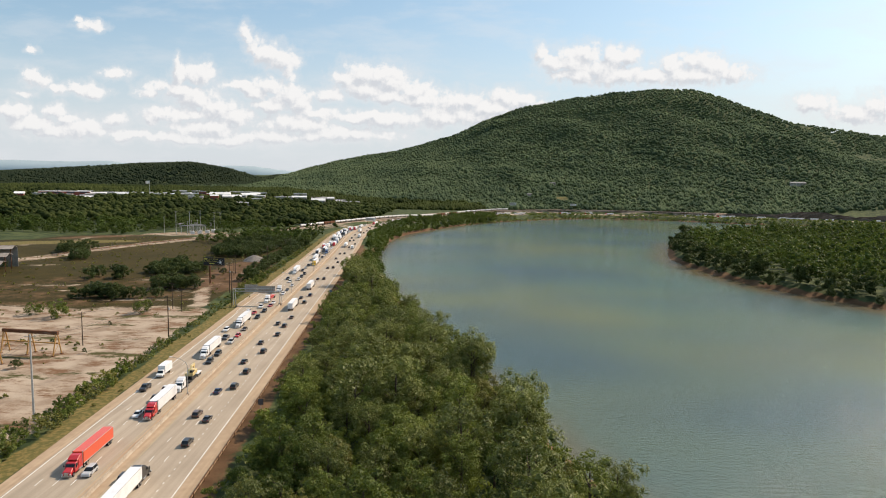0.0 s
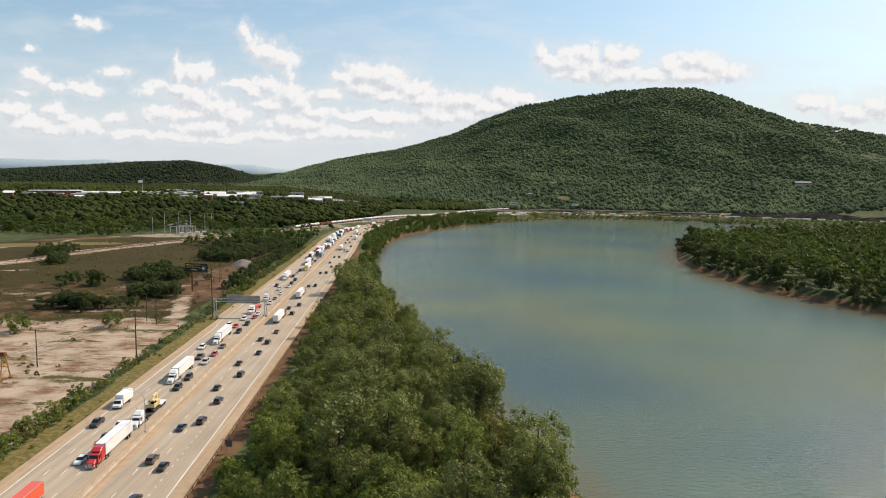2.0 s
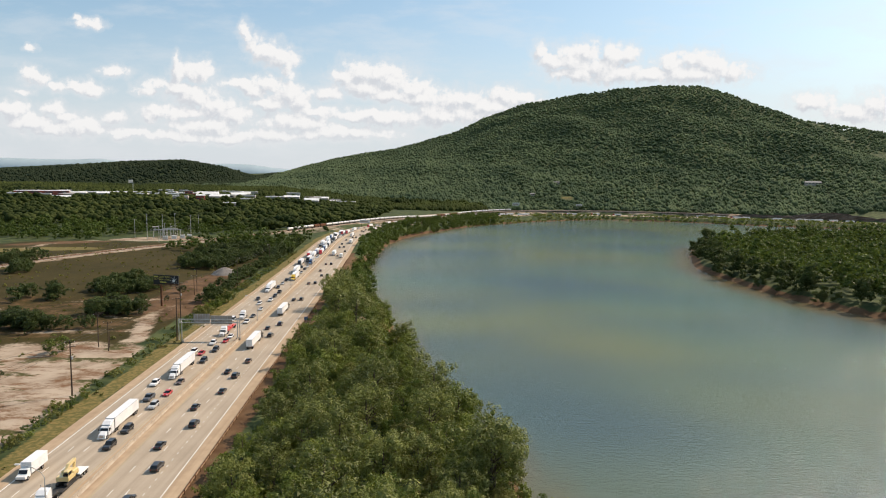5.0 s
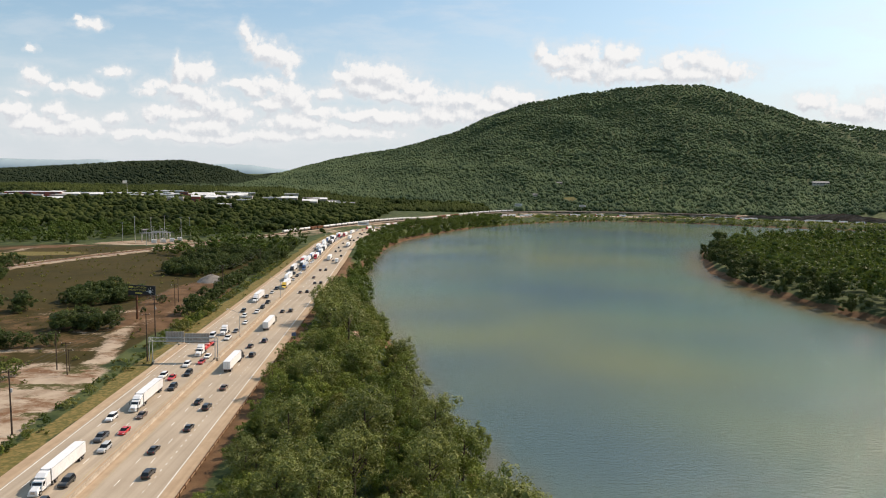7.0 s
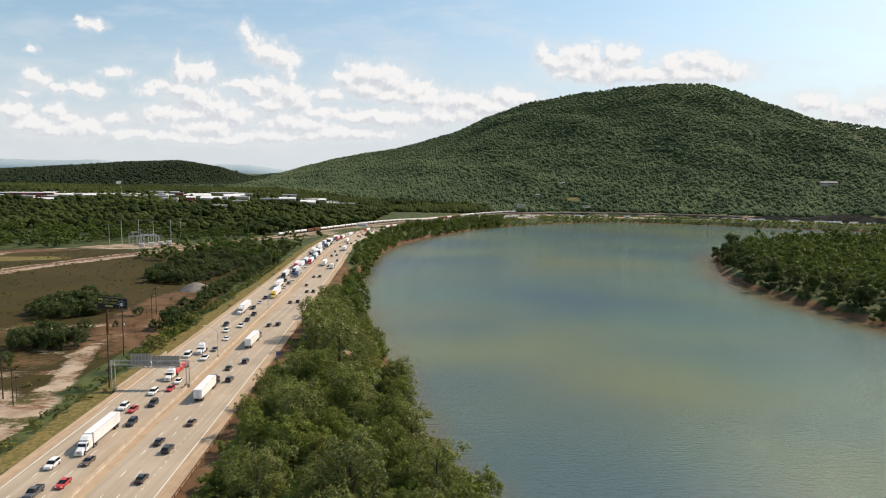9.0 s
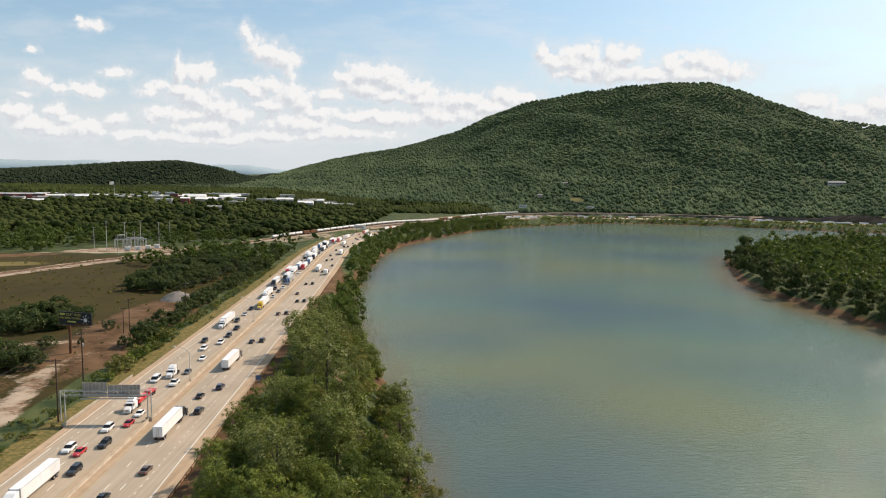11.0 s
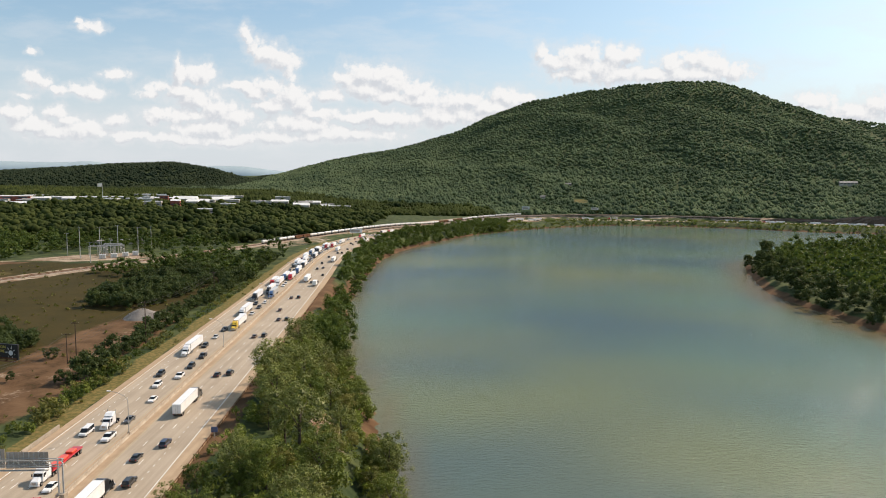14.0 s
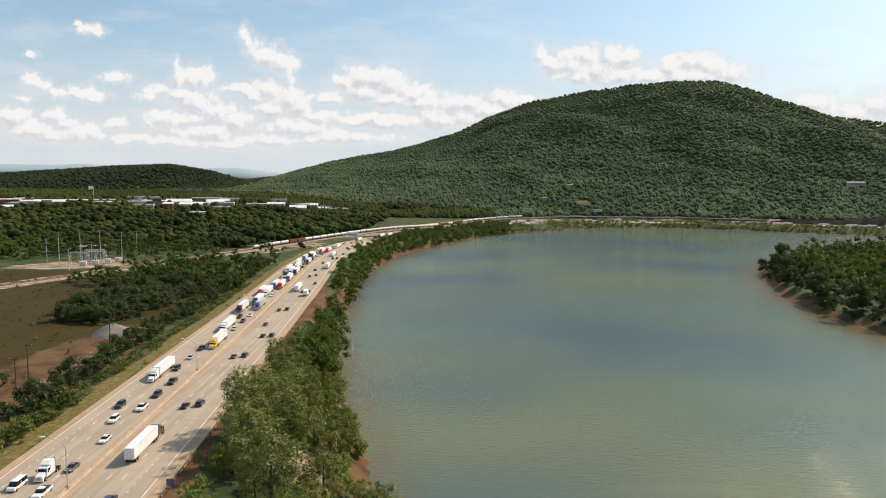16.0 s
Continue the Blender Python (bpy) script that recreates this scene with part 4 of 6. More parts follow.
def scatter(name, label, category, kinds, mat, x, y, z, size, seed):
    """Many plants joined into one mesh."""
    rng = np.random.RandomState(seed)
    vs, fs, n = [], [], 0
    turn = rng.rand(len(x)) * 6.283
    for k, (v, f) in enumerate(kinds):
        pick = np.where(np.arange(len(x)) % len(kinds) == k)[0]
        if not len(pick):
            continue
        c, s = np.cos(turn[pick])[:, None], np.sin(turn[pick])[:, None]
        q = v[None] * size[pick][:, None, None]
        w = np.stack([q[..., 0] * c - q[..., 1] * s + x[pick][:, None], q[..., 0] * s + q[..., 1] * c + y[pick][:, None], q[..., 2] * rng.uniform(0.8, 1.25, (len(pick), 1)) + z[pick][:, None]], -1)
        vs.append(w.reshape(-1, 3))
        fs.append((f[None] + (np.arange(len(pick)) * len(v))[:, None, None]).reshape(-1, 3) + n)
        n += len(pick) * len(v)
    ob = new(name, raw_mesh(name, np.vstack(vs), np.vstack(fs), mat, kinds[0][0].shape[0] < 100))
    return tagged(ob, label, category, "", "stuff")


def jittered(x0, x1, y0, y1, step, seed):
    rng = np.random.RandomState(seed)
    x, y = np.meshgrid(np.arange(x0, x1, step), np.arange(y0, y1, step))
    x, y = x.ravel() + rng.uniform(-0.8, 0.8, x.size) * step, y.ravel() + rng.uniform(-0.8, 0.8, x.size) * step
    return x, y


def road_offset(x, y):
    d, i = away(x, y, ROAD_LINE)
    return (x - ROAD_LINE[i, 0]) * ROAD_SIDE[i, 0] + (y - ROAD_LINE[i, 1]) * ROAD_SIDE[i, 1]


def wood_edge(y):
    """Where the bank wood ends towards the river."""
    return np.interp(y, (90, 128, 150, 185, 215, 241, 290, 348, 395, 417, 481, 550), (54, 46, 41, 36, 33, 34, 26, 8, -4, -18, -33, -47))


def bank_trees():
    """The wood between the road and the river: single trees near by, joined ones farther on."""
    x, y = jittered(-130, 130, 92, 1500, 8.7, 41)
    off = road_offset(x, y)
    d = away(x, y, SHORE_PTS)[0]
    wet = in_river(x, y)
    clear = (np.hypot((x + 35) / 4.5, (y - 409) / 15) < 1) | ((off < 33) & (y > 540) & (y < 700))
    edge = wood_edge(y)
    ok = (off > 29.5) & (d > np.where(y < 300, 7.0, 3.5)) & ~wet & ~clear & ((x < edge - 3.5) | (y > 550))
    x, y, off, d, edge = x[ok], y[ok], off[ok], d[ok], edge[ok]
    z = height(x, y)
    rng = np.random.RandomState(5)
    order = np.argsort(y)
    x, y, off, d, z = x[order], y[order], off[order], d[order], z[order]
    near = (y < 500)
    for i in np.where(near)[0]:
        k = rng.choice(6, p=(0.24, 0.20, 0.17, 0.17, 0.12, 0.10))
        s = (0.58 + 0.58 * rng.rand() ** 1.2) * (1.06 if y[i] < 215 else 1.0)
        room = edge[order][i] - x[i]
        if room < 13:
            s *= 0.70 + 0.023 * max(0.0, room)
        s = min(s, max(0.40, (off[i] - 25.0) / 12.0 if y[i] < 300 else (off[i] - 22.5) / 9.5))
        plant(BANK_TREES[k], x[i], y[i], s, rng.rand() * 360, z[i])
    mid, far = ~near & (y < 690), y >= 690
    for stretch, kinds, step in (
        (mid, [crown(np.random.RandomState(60 + k), 6.6, 0.5, 14.0, 20, 56, 0.48, 0.0, 0.5) for k in range(5)], 6),
        (far, [crown(np.random.RandomState(70 + k), 6.4, 0.5, 12.0, 12, 30, 0.75) for k in range(4)], 7),
    ):
        scatter("bank_woodland", "dense green trees along the river bank below the highway", "woodland", kinds, LEAF_DEEP, x[stretch], y[stretch], z[stretch] - 0.5, rng.uniform(0.55, 1.05, stretch.sum()), step)
    # the same wood behind the start
    bx, by = jittered(-130, 130, -60, 88, 10.0, 49)
    ok = (road_offset(bx, by) > 31) & (away(bx, by, SHORE_PTS)[0] > 10) & ~in_river(bx, by)
    bx, by = bx[ok], by[ok]
    scatter("bank_woodland", "dense green trees along the river bank below the highway", "woodland", [crown(np.random.RandomState(75 + k), 6.4, 0.5, 14.0, 16, 40, 0.55, 0.0, 0.6) for k in range(4)], LEAF, bx, by, height(bx, by) - 0.5, rng.uniform(0.8, 1.2, len(bx)), 76)
    # the close growth under and between the trees
    x, y = jittered(-130, 60, 92, 560, 6.2, 47)
    off, d = road_offset(x, y), away(x, y, SHORE_PTS)[0]
    edge = wood_edge(y)
    hole = (np.hypot((x + 35) / 4.5, (y - 409) / 15) < 1)
    ok = (off > 25.5) & (d > 7) & ~in_river(x, y) & ~hole & (x < edge)
    x, y, off = x[ok], y[ok], off[ok]
    kinds = [crown(np.random.RandomState(80 + k), 3.6, -0.4, 5.6, 9, 28, 0.40, 0.0, 0.55) for k in range(5)]
    scatter("undergrowth", "dense green undergrowth and vines between the bank trees", "undergrowth", kinds, LEAF, x, y, height(x, y), rng.uniform(0.6, 1.25, len(x)) * np.where(off < 29, 0.6, 1.0), 48)


bank_trees()


def bend_woods():
    """The wooded point across the river."""
    x, y = jittered(255, 1000, 380, 1080, 11.0, 43)
    keep = (x < 0.74 * y + 30)
    x, y = x[keep], y[keep]
    d, i = away(x, y, SHORE_PTS)
    ok = ~in_river(x, y) & (i >= len(SHORE_FINE)) & (d > 5.0)
    x, y, d = x[ok], y[ok], d[ok]
    rng = np.random.RandomState(8)
    size = (0.75 + 0.75 * rng.rand(len(x)) ** 1.5) * np.where(d < 11, 0.75, 1.0)
    for rim, kinds, seed in (
        (d < 24, [crown(np.random.RandomState(90 + k), 5.6 + 0.5 * (k % 3), 0.0, 17.0, 20, 56, 0.50, 0.0, 0.62) for k in range(5)], 9),
        (d >= 24, [crown(np.random.RandomState(95 + k), 6.0 + 0.5 * (k % 3), 3.0, 18.0, 10, 18, 0.70, 0.0, 0.64) for k in range(6)], 10),
    ):
        scatter("point_woodland", "dense green broadleaf wood on the low river point", "woodland", kinds, LEAF_SHADED if seed == 9 else LEAF_DEEP, x[rim], y[rim], height(x[rim], y[rim]) - 0.5, size[rim], seed)


bend_woods()


def hill_woods():
    """Forest on the mountain, the plain and the far hill."""
    x, y = jittered(-1500, 2300, 1560, 3560, 10.0, 44)
    yf = np.interp(x, FOOT[:, 0], FOOT[:, 1])
    yc = np.interp(x, CREST[:, 0], CREST[:, 1])
    lawn = (np.hypot((x + 112) / 74, (y - 1775) / 52) < 1) | (np.hypot((x - 340) / 20, (y - 1790) / 34) < 1)
    seen = (np.abs(x - 0.05 * y) < 0.74 * y + 40) & (y < yc + 25) & ((y < 3060) | (x < 300)) & ((x > -700) | (y < 2500))
    d_rail = away(x, y, RAIL)[0]
    ok = seen & ~lawn & ~built_over(x, y) & (road_offset(x, y) < -48) & (d_rail > 14)
    ok &= (y > yf - 5) | (x < 250)
    x, y = x[ok], y[ok]
    rng = np.random.RandomState(12)
    s = (3.7 + 4.0 * rng.rand(len(x)) ** 2.0) * (1 + 0.28 * waves(x, y, 140, 6)) * (1.25 - 0.35 * np.clip((y - yf[ok]) / (yc[ok] - yf[ok]), 0, 1))
    kinds = [tuple((a * (0.92, 0.92, 1.40), b) for a, b in [dome(np.random.RandomState(300 + k))])[0] for k in range(6)]
    z = height(x, y) + s * 0.20 + 1.2 * waves(x, y, 45, 15)
    # trees on the valley floor take the darker leaves, as painted cloud shade
    floor = (y < yf[ok] + 60) & (x < 120)
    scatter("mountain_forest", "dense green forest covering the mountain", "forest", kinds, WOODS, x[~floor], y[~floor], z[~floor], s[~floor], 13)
    scatter("valley_forest", "green forest on the valley floor behind the town, coloured dark for cloud shade", "forest", kinds, VALLEY, x[floor], y[floor], z[floor], s[floor], 15)
    x, y = jittered(-2600, -700, 2350, 3120, 13.5, 45)
    ok = (x > -0.74 * y - 60)
    x, y = x[ok], y[ok]
    s = rng.uniform(6, 10, len(x))
    scatter("hill_forest", "green forest on a low distant hill, coloured dark for cloud shade", "forest", kinds[:3], HILL, x, y, height(x, y) + s * 0.05, s, 14)


hill_woods()


def plain_woods():
    """Woods between the rail line and the town, and thickets by the road."""
    x, y = jittered(-1250, -100, 690, 1700, 11.3, 46)
    rng = np.random.RandomState(17)
    off = road_offset(x, y)
    d_rail = away(x, y, RAIL)[0]
    yard = (np.hypot((x + 292) / 72, (y - 795) / 44) < 1) | (np.hypot((x + 222) / 34, (y - 840) / 30) < 1)
    rough = np.hypot((x + 430) / 130, (y - 700) / 60) < 1
    ok = (off < -32) & (x > -0.74 * y - 40) & (d_rail > 17) & ~yard & (waves(x, y, 150, 71) + 0.5 * waves(x, y, 60, 72) < 0.75) & ~rough & ~built_over(x, y)
    ok &= ~((y < 760) & (x < -250))
    by_rail = np.interp(y, (820, 880, 985, 1075, 1170), (-236, -207, -174, -142, -105))
    ok &= ~((y > 830) & (y < 1170) & (x > by_rail) & (rng.rand(len(x)) < 0.85))
    x, y = x[ok], y[ok]
    kinds = [tuple(a * s for a, s in zip(dome(np.random.RandomState(120 + k), 5, ICO1, 0.9), (5.6, 1))) for k in range(6)]
    size = 0.55 + 0.85 * rng.rand(len(x)) ** 1.6
    far = y > 930
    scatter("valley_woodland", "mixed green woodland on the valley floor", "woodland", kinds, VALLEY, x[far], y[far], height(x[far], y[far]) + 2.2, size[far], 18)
    kinds = [crown(np.random.RandomState(130 + k), 5.6, -0.5, 10.5, 12, 30, 0.52, 0.0, 0.66) for k in range(6)]
    x, y, size = x[~far], y[~far], size[~far]
    scatter("valley_woodland", "dark green woodland beside the rail line", "woodland", kinds, LEAF_DEEP, x, y, height(x, y) - 0.4, size, 19)


plain_woods()


# centre, half widths and count of the thickets on the dry field
THICKETS = ((-190, 482, 20, 24, 26), (-178, 610, 24, 44, 46), (-190, 680, 24, 56, 36), (-150, 690, 18, 54, 26), (-163, 408, 13, 9, 10), (-190, 372, 16, 12, 10), (-222, 440, 12, 12, 5), (-320, 588, 14, 20, 8), (-292, 540, 12, 10, 6))


def thicket():
    """The close growth between the single shrubs."""
    rng = np.random.RandomState(77)
    xs, ys = [], []
    for cx, cy, rx, ry, n in THICKETS:
        for k in range(int(n * (1.5 if n > 15 else 0.5))):
            a, r = rng.rand() * 6.283, math.sqrt(rng.rand())
            xs.append(cx + math.cos(a) * r * rx)
            ys.append(cy + math.sin(a) * r * ry)
    for s in np.arange(S_AT_Y(440), S_AT_Y(810), 4.2):
        p = on_road(s, -35.5 - rng.uniform(0, 7))[0]
        xs.append(p.x)
        ys.append(p.y)
    x, y = np.array(xs), np.array(ys)
    kinds = [crown(np.random.RandomState(170 + k), 4.6, -0.6, 7.6, 14, 50, 0.42, 0.0, 0.6) for k in range(5)]
    scatter("thicket", "dense dark green thicket on the dry field and along the verge", "thicket", kinds, LEAF_SHADED, x, y, height(x, y), rng.uniform(0.6, 1.2, len(x)), 78)


thicket()


def verge_plants():
    rng = np.random.RandomState(23)
    for s in np.arange(S_AT_Y(118), S_AT_Y(690), 3.7):
        y = on_road(s, 0)[0].y
        for row in range(2):
            if rng.rand() < 0.22:
                continue
            off = -28.6 - 3.0 * row - rng.uniform(0, 2.0)
            p = on_road(s + rng.uniform(-1.5, 1.5), off)[0]
            k = rng.choice(3, p=(0.40, 0.24, 0.36))
            size = rng.uniform(0.6, 1.25) * (1.7 if (140 < y < 238 or 395 < y < 470) else 0.85)
            if len(_used) and 330 < y < 352:
                size *= 0.7
            plant(BUSHES[k], p.x, p.y, size, rng.rand() * 360)
    for x, y, s, k in ((-184, 318, 1.25, 2), (-199, 324, 0.75, 2), (-149, 331, 0.85, 2), (-178, 362, 0.9, 1), (-168, 372, 1.0, 0), (-192, 372, 1.0, 0), (-160, 376, 0.9, 0), (-150, 300, 0.35, 1), (-158, 268, 0.3, 1),
                       (-205, 395, 0.9, 0), (-150, 440, 0.6, 1), (-132, 438, 0.8, 1), (-162, 436, 0.8, 0), (-153, 470, 0.7, 0), (-230, 470, 0.8, 0), (-300, 420, 0.9, 0), (-310, 470, 0.8, 0), (-128, 468, 0.6, 0), (-222, 300, 0.8, 0), (-137, 253, 0.35, 1), (-150, 232, 0.5, 0)):
        plant(FIELD_TREES[k], x, y, s, rng.rand() * 360)
    # thickets on the dry field
    for cx, cy, rx, ry, n in THICKETS:
        for k in range(n):
            a, r = rng.rand() * 6.283, math.sqrt(rng.rand())
            x, y = cx + math.cos(a) * r * rx, cy + math.sin(a) * r * ry
            plant(FIELD_TREES[int(rng.rand() < 0.2)], x, y, rng.uniform(0.75, 1.45), rng.rand() * 360)


verge_plants()


def far_bank():
    """Scrub between the far road and the water."""
    x, y = jittered(60, 1100, 1180, 1640, 6.5, 52)
    off = road_offset(x, y)
    d = away(x, y, SHORE_PTS)[0]
    rng = np.random.RandomState(53)
    gap = (np.hypot((x - 180) / 26, (y - 1490) / 60) < 1)
    ok = (off > 25) & (d > 1.5) & (d < 60) & ~in_river(x, y) & ~gap & (rng.rand(len(x)) < 0.8)
    x, y = x[ok], y[ok]
    kinds = [crown(np.random.RandomState(140 + k), 3.6, -0.4, 4.2, 6, 14, 0.7) for k in range(4)]
    scatter("bank_scrub", "low green scrub on the bank below the far road", "scrub", kinds, LEAF, x, y, height(x, y), rng.uniform(0.5, 1.2, len(x)), 54)


far_bank()


def weeds():
    """Tufts and low weeds on the lot, the verge and the rough field."""
    rng = np.random.RandomState(61)
    x, y = jittered(-330, -95, 120, 720, 7.0, 60)
    off = road_offset(x, y)
    lot = y < 345
    thick = waves(x, y, 55, 63) + 0.4 * waves(x, y, 18, 64)
    ok = (off < -23) & (rng.rand(len(x)) < np.where(lot, np.where(thick > 0.18, 0.7, 0.08), np.where(thick > 0.05, 0.7, 0.25)))
    ok &= ~((away(x, y, TRACK)[0] < 5) & (rng.rand(len(x)) < 0.9))
    x, y = x[ok], y[ok]
    kinds = [crown(np.random.RandomState(160 + k), 1.0, -0.2, 0.9, 3, 14, 0.28) for k in range(4)]
    scatter("weeds", "low olive weeds and grass tufts on rough ground", "weeds", kinds, LEAF_DRY, x, y, height(x, y), rng.uniform(0.4, 1.5, len(x)), 65)


weeds()

# ---- vehicles ----
def disc(radius, width, n=14):
    bm = bmesh.new()
    rod(bm, (-width / 2, 0, 0), (width / 2, 0, 0), radius, radius, n)
    return bm


@functools.cache
def wheel_meshes(radius, width):
    out = []
    for name, r, w, mat in (("wheel", radius, width, TYRE), ("rim", radius * 0.6, width + 0.03, RIM)):
        bm = disc(r, w)
        me = bpy.data.meshes.new(name)
        bm.to_mesh(me)
        bm.free()
        me.materials.append(mat)
        out.append(me)
    return out


def wheels(ob, places, radius, width, rims=True):
    tyre, rim = wheel_meshes(radius, width)
    for x, y in places:
        w = same_part("wheel", tyre, ob, pose(x, y, radius))
        if rims:
            same_part("rim", rim, w, Matrix())


SHAPES = {
    # body outline, cabin outline, half width, cabin top half width
    "sedan": ([(-2.35, 0.42), (-2.38, 0.78), (-2.2, 0.97), (-1.35, 1.0), (1.05, 0.95), (2.15, 0.80), (2.36, 0.62), (2.38, 0.34), (2.2, 0.24), (-2.25, 0.24)], [(-1.75, 0.97), (-1.0, 1.40), (0.25, 1.44), (1.2, 0.93)], 0.90, 0.62),
    "suv": ([(-2.4, 0.45), (-2.42, 1.05), (-2.2, 1.12), (1.0, 1.12), (2.15, 1.02), (2.38, 0.80), (2.40, 0.40), (2.25, 0.30), (-2.3, 0.30)], [(-2.32, 1.1), (-2.05, 1.70), (0.2, 1.76), (1.1, 1.10)], 0.96, 0.70),
    "pickup": ([(-2.9, 0.55), (-2.92, 1.12), (-2.8, 1.18), (1.35, 1.18), (2.55, 1.10), (2.8, 0.90), (2.82, 0.45), (2.6, 0.36), (-2.8, 0.36)], [(-0.75, 1.15), (-0.55, 1.82), (0.65, 1.86), (1.45, 1.16)], 1.0, 0.74),
    "van": ([(-2.7, 0.45), (-2.72, 1.10), (1.7, 1.15), (2.5, 1.05), (2.7, 0.75), (2.7, 0.40), (-2.6, 0.35)], [(-2.68, 1.1), (-2.6, 2.02), (1.1, 2.08), (1.95, 1.12)], 1.0, 0.82),
}


@functools.cache
def car(kind, colour, fine):
    body, cabin, half, top = SHAPES[kind]
    word = {"sedan": "sedan car", "suv": "sport utility car", "pickup": "pickup truck", "van": "passenger van"}[kind]
    ob = thing({"sedan": "car", "suv": "car", "pickup": "pickup_truck", "van": "van"}[kind], f"{colour} {word} standing on the concrete highway lane", "car" if kind in ("sedan", "suv") else kind, "traffic on the highway", pose(0, -3000, -300))
    bm = side(body, half, half * 0.94, 0.6)
    part("body", soften(bm, 0.06), paint(colour), ob)
    part("window_band", side(cabin, half * 0.93, top, min(z for _, z in cabin)), GLASS, ob, "dark tinted glass")
    zr = max(z for _, z in cabin)
    ys = [y for y, z in cabin if z > zr - 0.12]
    part("roof", soften(boxes((-top - 0.03, top + 0.03, min(ys) - 0.12, max(ys) + 0.08, zr - 0.05, zr + 0.05, 0.05)), 0.03), paint(colour), ob)
    y0, y1 = min(y for y, _ in body), max(y for y, _ in body)
    r = 0.33 if kind == "sedan" else 0.38
    wheels(ob, [(sx * (half - 0.1), y) for sx in (-1, 1) for y in (y0 + 0.85, y1 - 0.88)], r, 0.24, fine)
    if fine:
        for sx in (-1, 1):
            part("headlight", boxes((sx * half * 0.72 - 0.18, sx * half * 0.72 + 0.18, y1 - 0.24, y1 - 0.02, 0.62, 0.76)), LENS, ob)
            part("tail_light", boxes((sx * half * 0.80 - 0.12, sx * half * 0.80 + 0.12, y0 - 0.02, y0 + 0.1, 0.72, 0.92)), TAIL, ob)
            part("mirror", boxes((sx * (half + 0.08) - 0.1, sx * (half + 0.08) + 0.1, 0.85, 1.0, 0.98, 1.14)), paint(colour), ob)
            part("pillar", boxes((sx * half * 0.90 - 0.03, sx * half * 0.90 + 0.03, -0.2, -0.1, 0.98, zr - 0.25)), paint(colour), ob)
    if kind == "pickup":
        part("cargo_bed", boxes((-half + 0.14, half - 0.14, y0 + 0.12, -0.85, 1.17, 1.20)), CHASSIS, ob, "dark open cargo bed")
        part("tailgate", boxes((-half + 0.1, half - 0.1, y0 - 0.03, y0 + 0.07, 0.7, 1.24)), paint(colour), ob)
    return ob


@functools.cache
def semi(cab, load, fine):
    """A tractor with a sleeper, its front bumper at y = 0, and what it pulls."""
    what = {"white": "a long white box trailer", "orange": "a bright orange box trailer", "flat": "an empty red flatbed trailer", "low": "a lowboy trailer", "none": "no trailer", "blue": "a pale blue box trailer"}[load]
    ob = thing("semi_truck", f"{cab} semi truck with {what} on the highway", "truck", "traffic on the highway", pose(0, -3000, -300))
    body = paint(cab)
    part("hood", soften(side([(-0.1, 0.55), (0.0, 1.0), (-0.15, 1.45), (-1.7, 1.95), (-1.7, 0.55)], 1.0, 0.82, 0.9), 0.08), body, ob)
    part("bumper", soften(boxes((-1.2, 1.2, -0.18, 0.06, 0.32, 0.68)), 0.04), RIM if cab != "white" else WHITE, ob, "bright bumper")
    if fine:
        part("grille", boxes((-0.45, 0.45, -0.10, 0.03, 0.72, 1.34)), RIM, ob, "chrome grille")
    part("cab", soften(side([(-1.6, 0.7), (-1.65, 1.9), (-2.15, 2.75), (-3.4, 3.0), (-3.4, 0.7)], 1.2, 1.08, 1.9), 0.07), body, ob)
    part("sleeper", soften(side([(-3.35, 0.75), (-3.35, 3.0), (-2.9, 3.2), (-4.1, 3.85), (-5.3, 3.9), (-5.3, 0.75)], 1.24, 1.12, 2.6), 0.07), body, ob)
    part("windshield", side([(-1.68, 1.98), (-2.10, 2.66), (-2.14, 2.66), (-1.80, 1.98)], 1.02), GLASS, ob, "dark glass")
    for sx in (-1, 1):
        part("side_window", boxes((sx * 1.17 - 0.03, sx * 1.17 + 0.03, -3.0, -2.15, 1.95, 2.6)), GLASS, ob)
        if fine:
            part("mirror", boxes((sx * 1.42 - 0.12, sx * 1.42 + 0.12, -1.95, -1.8, 1.9, 2.5)), CHASSIS, ob)
            part("headlight", boxes((sx * 0.85 - 0.16, sx * 0.85 + 0.16, -0.2, 0.02, 0.8, 1.05)), LENS, ob)
            part("fuel_tank", rod(bmesh.new(), (sx * 1.0, -5.0, 0.75), (sx * 1.0, -3.3, 0.75), 0.33, 0.33, 10), RIM, ob)
        if fine:
            part("exhaust_stack", rod(bmesh.new(), (sx * 1.12, -5.45, 1.2), (sx * 1.12, -5.45, 4.35), 0.09, 0.09, 7), RIM, ob)
    part("frame", boxes((-0.5, 0.5, -7.9, -0.4, 0.6, 0.95)), CHASSIS, ob)
    wheels(ob, [(sx * 1.02, -1.15) for sx in (-1, 1)], 0.52, 0.3, fine)
    wheels(ob, [(sx * 0.92, y) for sx in (-1, 1) for y in ((-6.2, -7.5) if fine else (-6.9,))], 0.52, 0.56, fine)
    if load in ("white", "orange", "blue"):
        skin = {"white": TRAILER, "orange": paint("orange"), "blue": paint("silver")}[load]
        box_part = part("trailer", soften(boxes((-1.29, 1.29, -21.6, -5.6, 1.18, 4.1)), 0.05), skin, ob)
        if fine:
            for sx in (-1, 1):
                part("rear_door", boxes((sx * 0.62 - 0.56, sx * 0.62 + 0.56, -21.66, -21.55, 1.3, 3.95)), skin, box_part)
